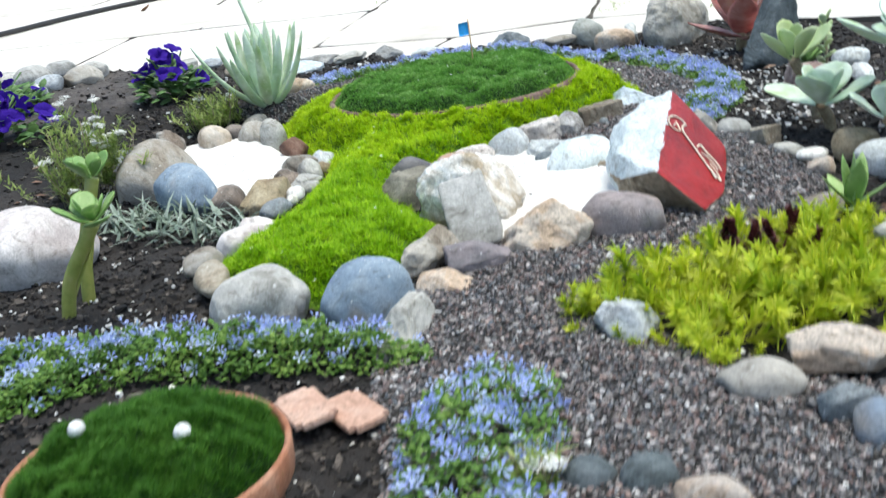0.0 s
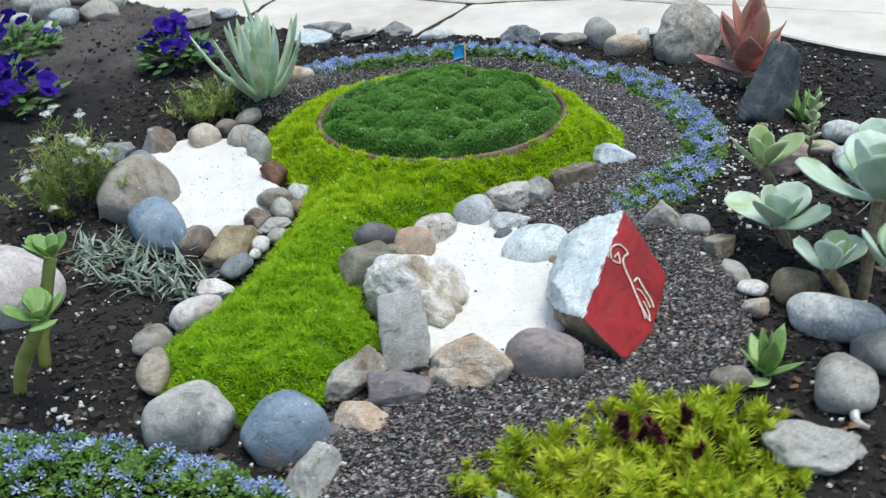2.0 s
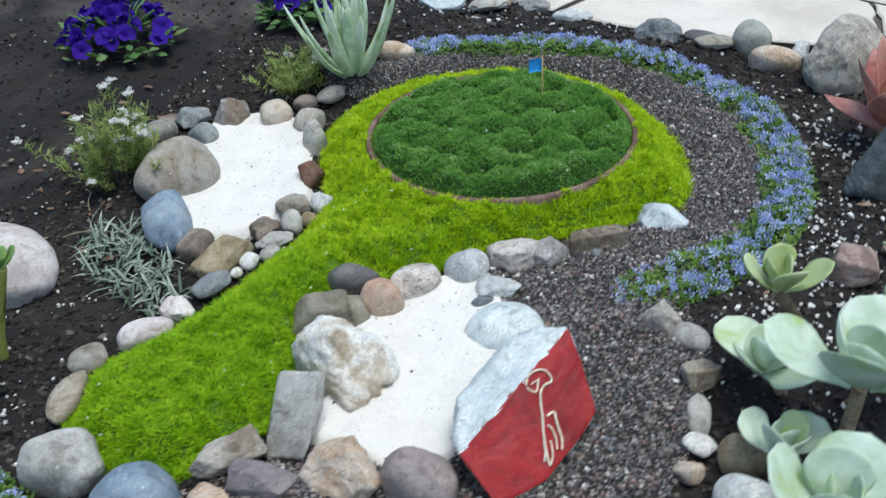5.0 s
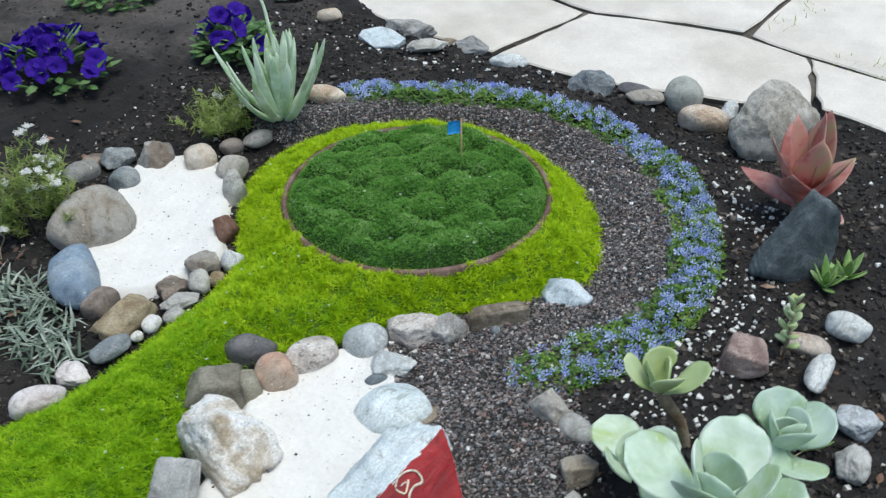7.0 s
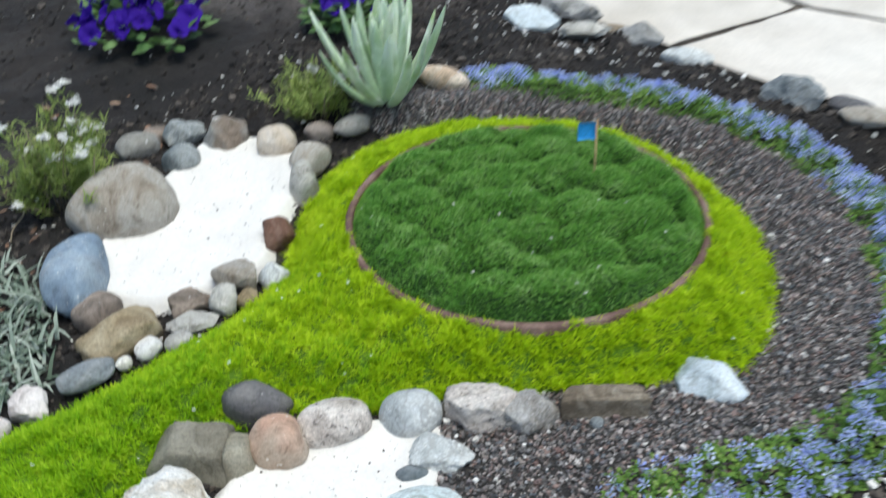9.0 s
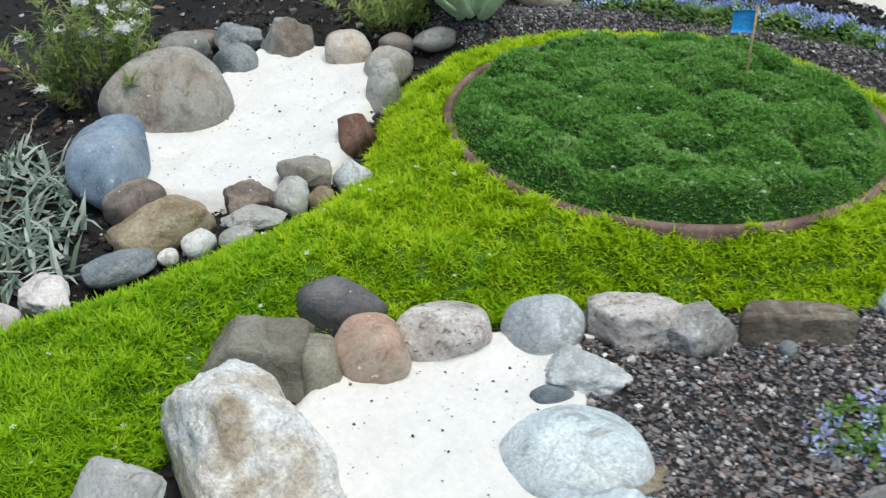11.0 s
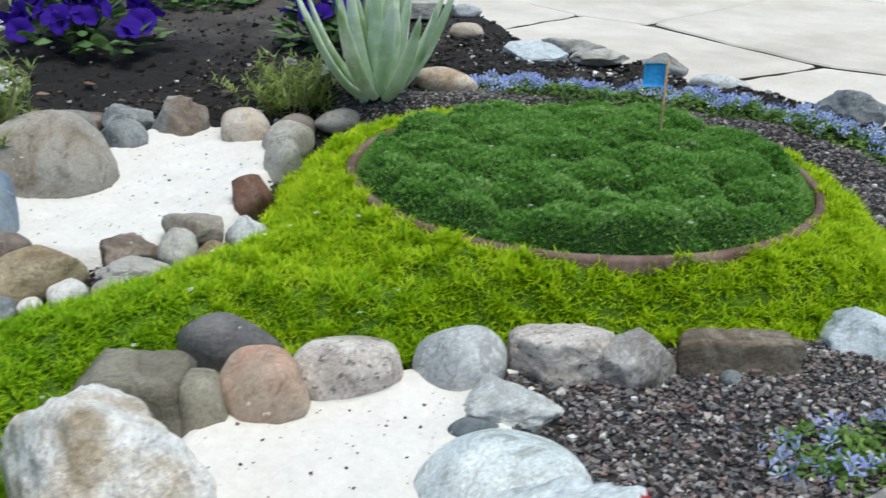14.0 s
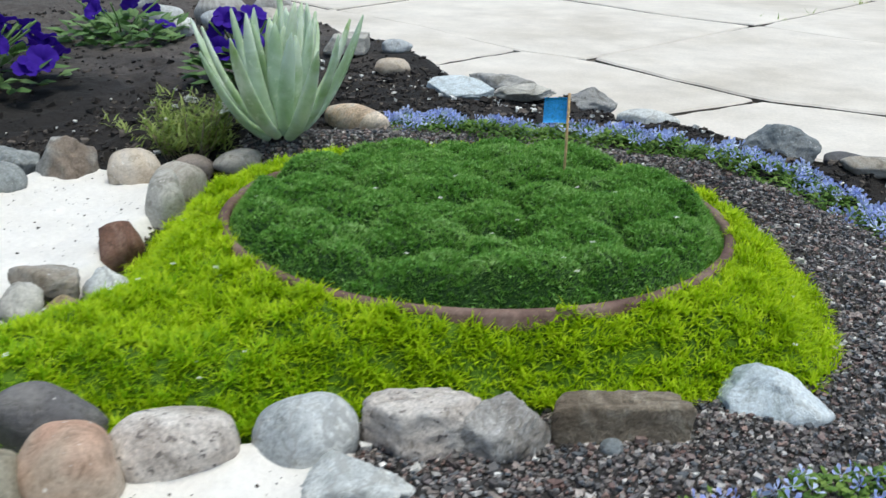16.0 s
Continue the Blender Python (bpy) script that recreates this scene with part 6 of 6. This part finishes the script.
def slab_mesh(name, w, d, h, mat, bevel=0.003):
    bm = bmesh.new()
    bmesh.ops.create_cube(bm, size=1)
    bmesh.ops.scale(bm, vec=(w, d, h), verts=bm.verts)
    upright = [e for e in bm.edges if abs(e.verts[0].co.z - e.verts[1].co.z) > 0.5 * h]
    bmesh.ops.bevel(bm, geom=upright, offset=0.006, segments=4, affect="EDGES")
    bmesh.ops.bevel(bm, geom=[e for e in bm.edges if abs(e.verts[0].co.z - e.verts[1].co.z) < 1e-6], offset=bevel, segments=2, affect="EDGES")
    me = bpy.data.meshes.new(name)
    bm.to_mesh(me)
    bm.free()
    me.materials.append(mat)
    return me


tile_me = slab_mesh("clay_tile", 0.074, 0.042, 0.007, TILE, 0.0012)
for x, y, rz in ((-0.076, 0.781, -58), (-0.031, 0.779, -54)):
    tagged(part("clay_tile", tile_me, at=pose(x, y, ground(x, y) + 0.012, 3, -2, rz)), "small pale terracotta tile lying on the soil", "tile", "clay tiles")

# ---- litter ----
g = np.random.default_rng(151)
n = 70
xy = np.vstack([np.stack([g.uniform(0.55, 0.95, n), g.uniform(1.0, 2.3, n)], -1), np.stack([g.uniform(-0.95, -0.45, n), g.uniform(1.3, 2.0, n)], -1)])
xy = xy[(depth_in(PIT_ONE, xy) < -0.01)]
n = len(xy)
rot = turned(n, g.uniform(1.1, 1.6, n), g)
ln = g.uniform(0.008, 0.028, n)
v, f = many(LEAFLET, LEAFLET_F, rot, np.stack([ln * 0.6, ln, ln], -1), np.stack([xy[:, 0], xy[:, 1], ground_height(xy[:, 0], xy[:, 1]) + 0.005], -1))
tagged(part("leaf_litter", mesh_from("leaf_litter", v, f, LITTER)), "dry brown leaf scraps on the soil", "leaf litter", kind="stuff")



def shell_fragment(x, y):
    """A thin curved piece of white shell."""
    rows, cols = 5, 14
    v = []
    for k in (0, 1):
        for i in range(rows):
            for j in range(cols):
                a = 3.4 * j / (cols - 1)
                r = 0.021 - (0.0012 + 0.011 * math.sin(3.14159 * j / (cols - 1))) * i / (rows - 1)
                v.append((r * math.cos(a), r * math.sin(a), 0.005 + 0.006 * math.sin(3.14159 * i / (rows - 1)) - 0.0014 * k))
    n = rows * cols
    top = [(i * cols + j, i * cols + j + 1, (i + 1) * cols + j + 1, (i + 1) * cols + j) for i in range(rows - 1) for j in range(cols - 1)]
    ring = [j for j in range(cols)] + [i * cols + cols - 1 for i in range(1, rows)] + [(rows - 1) * cols + j for j in range(cols - 2, -1, -1)] + [i * cols for i in range(rows - 2, 0, -1)]
    f = top + [(d + n, c + n, b + n, a + n) for a, b, c, d in top] + [(b, a, a + n, b + n) for a, b in zip(ring, ring[1:] + ring[:1])]
    ob = part("shell_fragment", mesh_from("shell_fragment", np.array(v), f, STONE["white"], True), at=pose(x, y, ground(x, y) + 0.004, 8, -6, 70))
    tagged(ob, "curved white shell fragment lying on the soil", "shell")


def dry_leaf(x, y, size, yaw, label):
    v, f = leaf_form(size, size * 0.5, 0.0012, bend=0.3, cup=0.5, shape="pointed", rows=8, sides=8)
    tagged(smooth_part("dry_leaf", v, f, LITTER, None, pose(x, y, ground(x, y) + 0.008, 78, 0, yaw)), label, "leaf", "dry leaves")


def twig(a, b, seed):
    g = np.random.default_rng(seed)
    a, b = np.array(a), np.array(b)
    pts = [(*(a + (b - a) * t + g.normal(0, 0.004, 2)), ground(*a) + 0.006 + 0.012 * math.sin(3.14 * t)) for t in (0, 0.3, 0.65, 1)]
    v, f = tube(curve_through(pts, 5, False), np.linspace(0.0016, 0.0008, 16), 6)
    tagged(smooth_part("twig", v, f, DRY, None), "thin dry twig lying on the dark soil", "twig", "twigs")


shell_fragment(0.660, 1.131)
dry_leaf(0.553, 1.141, 0.042, 30, "curled rust-brown leaf on the soil")
dry_leaf(0.603, 1.081, 0.036, 120, "curled rust-brown leaf on the soil")
for k, (start, end) in enumerate((((0.625, 1.171), (0.634, 1.133)), ((0.615, 1.039), (0.643, 1.057)), ((0.564, 1.113), (0.616, 1.099)), ((0.765, 1.696), (0.818, 1.764)), ((-0.620, 1.470), (-0.520, 1.520)), ((-0.700, 1.620), (-0.620, 1.550)))):
    twig(start, end, 181 + k)
dry_leaf(-2.015, 5.735, 0.09, 60, "yellowed leaf lying on the pale paving")

# ---- hose on the paving ----
v, f = tube(curve_through([(-3.5, 3.7, 0.03), (-2.95, 4.5, 0.028), (-2.64, 5.2, 0.028), (-2.42, 5.88, 0.028), (-2.1, 6.42, 0.028), (-1.5, 7.1, 0.028)], 8, False), 0.014, 10)
hose = smooth_part("garden_hose", v, f, RUBBER, None)
tagged(hose, "black rubber hose lying across the paving", "hose")

# ---- patio: irregular flagstones with open joints ----
ROWS_AT = [
    patio_edge,
    lambda x: np.interp(x, [-8, -1.9, -1.55, -1.14, -0.72, -0.54, -0.27, -0.06, 0.05, 0.15, 0.35, 0.53, 0.71, 1.1, 2, 6], [6.2, 3.62, 3.52, 3.43, 3.265, 3.285, 3.17, 3.1, 3.125, 3.135, 3.143, 3.078, 3.03, 2.92, 2.7, 2.2]),
    lambda x: np.interp(x, [-8, -1.18, -0.8, -0.46, -0.18, 0.4, 1.5, 6], [5.6, 4.32, 4.2, 4.19, 4.12, 4.07, 4.0, 3.4]) + 0.02 * np.sin(5 * x),
    lambda x: 5.25 - 0.12 * x + 0.05 * np.sin(2.2 * x),
    lambda x: 6.45 - 0.1 * x + 0.06 * np.sin(1.7 * x + 1),
    lambda x: 7.7 - 0.1 * x + 0.06 * np.sin(1.3 * x + 2),
    lambda x: 9.4 - 0.1 * x,
    lambda x: 11.4 - 0.1 * x,
    lambda x: 14.0 - 0.1 * x,
]
# for each row, where its upright joints start and end
CUTS = [
    [(-6.0, -6.0), (-2.7, -2.75), (-1.6, -1.52), (-0.745, -0.715), (-0.19, -0.07), (0.6, 0.53), (1.55, 1.7), (3.4, 3.4), (5.5, 5.5)],
    [(-6.0, -6.0), (-3.1, -3.0), (-1.52, -1.56), (-0.54, -0.462), (0.355, 0.5), (1.5, 1.45), (2.8, 2.9), (5.5, 5.5)],
    [(-6.0, -6.0), (-3.6, -3.5), (-2.3, -2.4), (-1.25, -1.2), (-0.46, -0.39), (0.75, 0.9), (2.0, 2.1), (5.5, 5.5)],
]


def flagstones():
    patio = base("patio", 0, 4, 0.0, "pale irregular flagstone patio with dark joints", "paving", kind="structure")
    g = np.random.default_rng(161)
    for r in range(len(ROWS_AT) - 1):
        cuts = CUTS[r] if r < len(CUTS) else [(c, c + g.uniform(-0.15, 0.15)) for c in np.arange(-6.5, 6.5, 1.25) + g.uniform(-0.3, 0.3)]
        for (l0, l1), (r0, r1) in zip(cuts, cuts[1:]):
            n = max(6, int((r0 - l0) / 0.07))
            gap = g.uniform(0.004, 0.008) if r < 3 else g.uniform(0.007, 0.012)
            s = np.linspace(0, 1, n)
            xa, xb = l0 + (r0 - l0) * s, l1 + (r1 - l1) * s
            low = np.stack([xa, ROWS_AT[r](xa)], -1)
            top = np.stack([xb, ROWS_AT[r + 1](xb)], -1)
            m = 9
            side = np.linspace(0, 1, m)[1:-1, None]
            loop = np.vstack([low, low[-1] + (top[-1] - low[-1]) * side, top[::-1], top[0] + (low[0] - top[0]) * side])
            loop += g.normal(0, 0.0035, loop.shape)
            fwd = np.roll(loop, -1, 0) - np.roll(loop, 1, 0)
            nrm = np.stack([-fwd[:, 1], fwd[:, 0]], -1) / (np.linalg.norm(fwd, axis=1)[:, None] + 1e-9)
            # corners of a flagstone are slightly worn
            loop = 0.84 * loop + 0.08 * (np.roll(loop, 1, 0) + np.roll(loop, -1, 0))
            c = loop.mean(0)
            z = 0.012 + g.uniform(-0.002, 0.003)
            k = len(loop)
            rings = [(gap, -0.032), (gap, z - 0.004), (gap + 0.004, z)]
            v = np.vstack([np.c_[loop + nrm * o - (0, 4), np.full(k, h)] for o, h in rings])
            quads = [(q * k + i, q * k + (i + 1) % k, (q + 1) * k + (i + 1) % k, (q + 1) * k + i) for q in range(2) for i in range(k)]
            me = bpy.data.meshes.new("flagstone")
            me.from_pydata([tuple(p) for p in v], [], quads + [tuple(range(2 * k, 3 * k))])
            me.materials.append(PAVING)
            me.materials.append(JOINT)
            me.polygons.foreach_set("material_index", np.r_[np.ones(k, int), np.zeros(k + 1, int)].astype(np.int32))
            me.update()
            part("flagstone", me, patio)


flagstones()
tagged(sheet("joint_filling", np.arange(-5.9, 5.4, 0.06), np.arange(1.7, 8.0, 0.06), lambda x, y: 0.003 + 0.002 * waves(x, y, 0.12, 163), JOINT, lambda c: c[:, 1] > patio_edge(c[:, 0]) + 0.06), "pale brown soil filling the paving joints", "soil", kind="structure")


def joint_weeds():
    g = np.random.default_rng(171)
    pts = [(0.41, 3.24), (0.43, 3.3), (0.46, 3.4), (0.5, 3.5), (0.62, 3.08), (0.7, 3.07), (-0.46, 4.4), (-0.44, 4.6), (-0.4, 5.1)]
    xy = np.repeat(np.array(pts), 45, 0) + g.normal(0, 1, (45 * len(pts), 2)) * (0.02, 0.03)
    n = len(xy)
    rot = turned(n, np.abs(g.normal(0.8, 0.4, n)), g)
    ln = g.uniform(0.012, 0.04, n)
    v, f = many(BLADE, BLADE_F, rot, np.stack([np.full(n, 0.003), ln, ln], -1), np.c_[xy, np.full(n, 0.0)])
    tagged(part("joint_weeds", mesh_from("joint_weeds", v, f, THIN_LEAF)), "thin weeds growing in the paving joints", "weeds", kind="stuff")


joint_weeds()
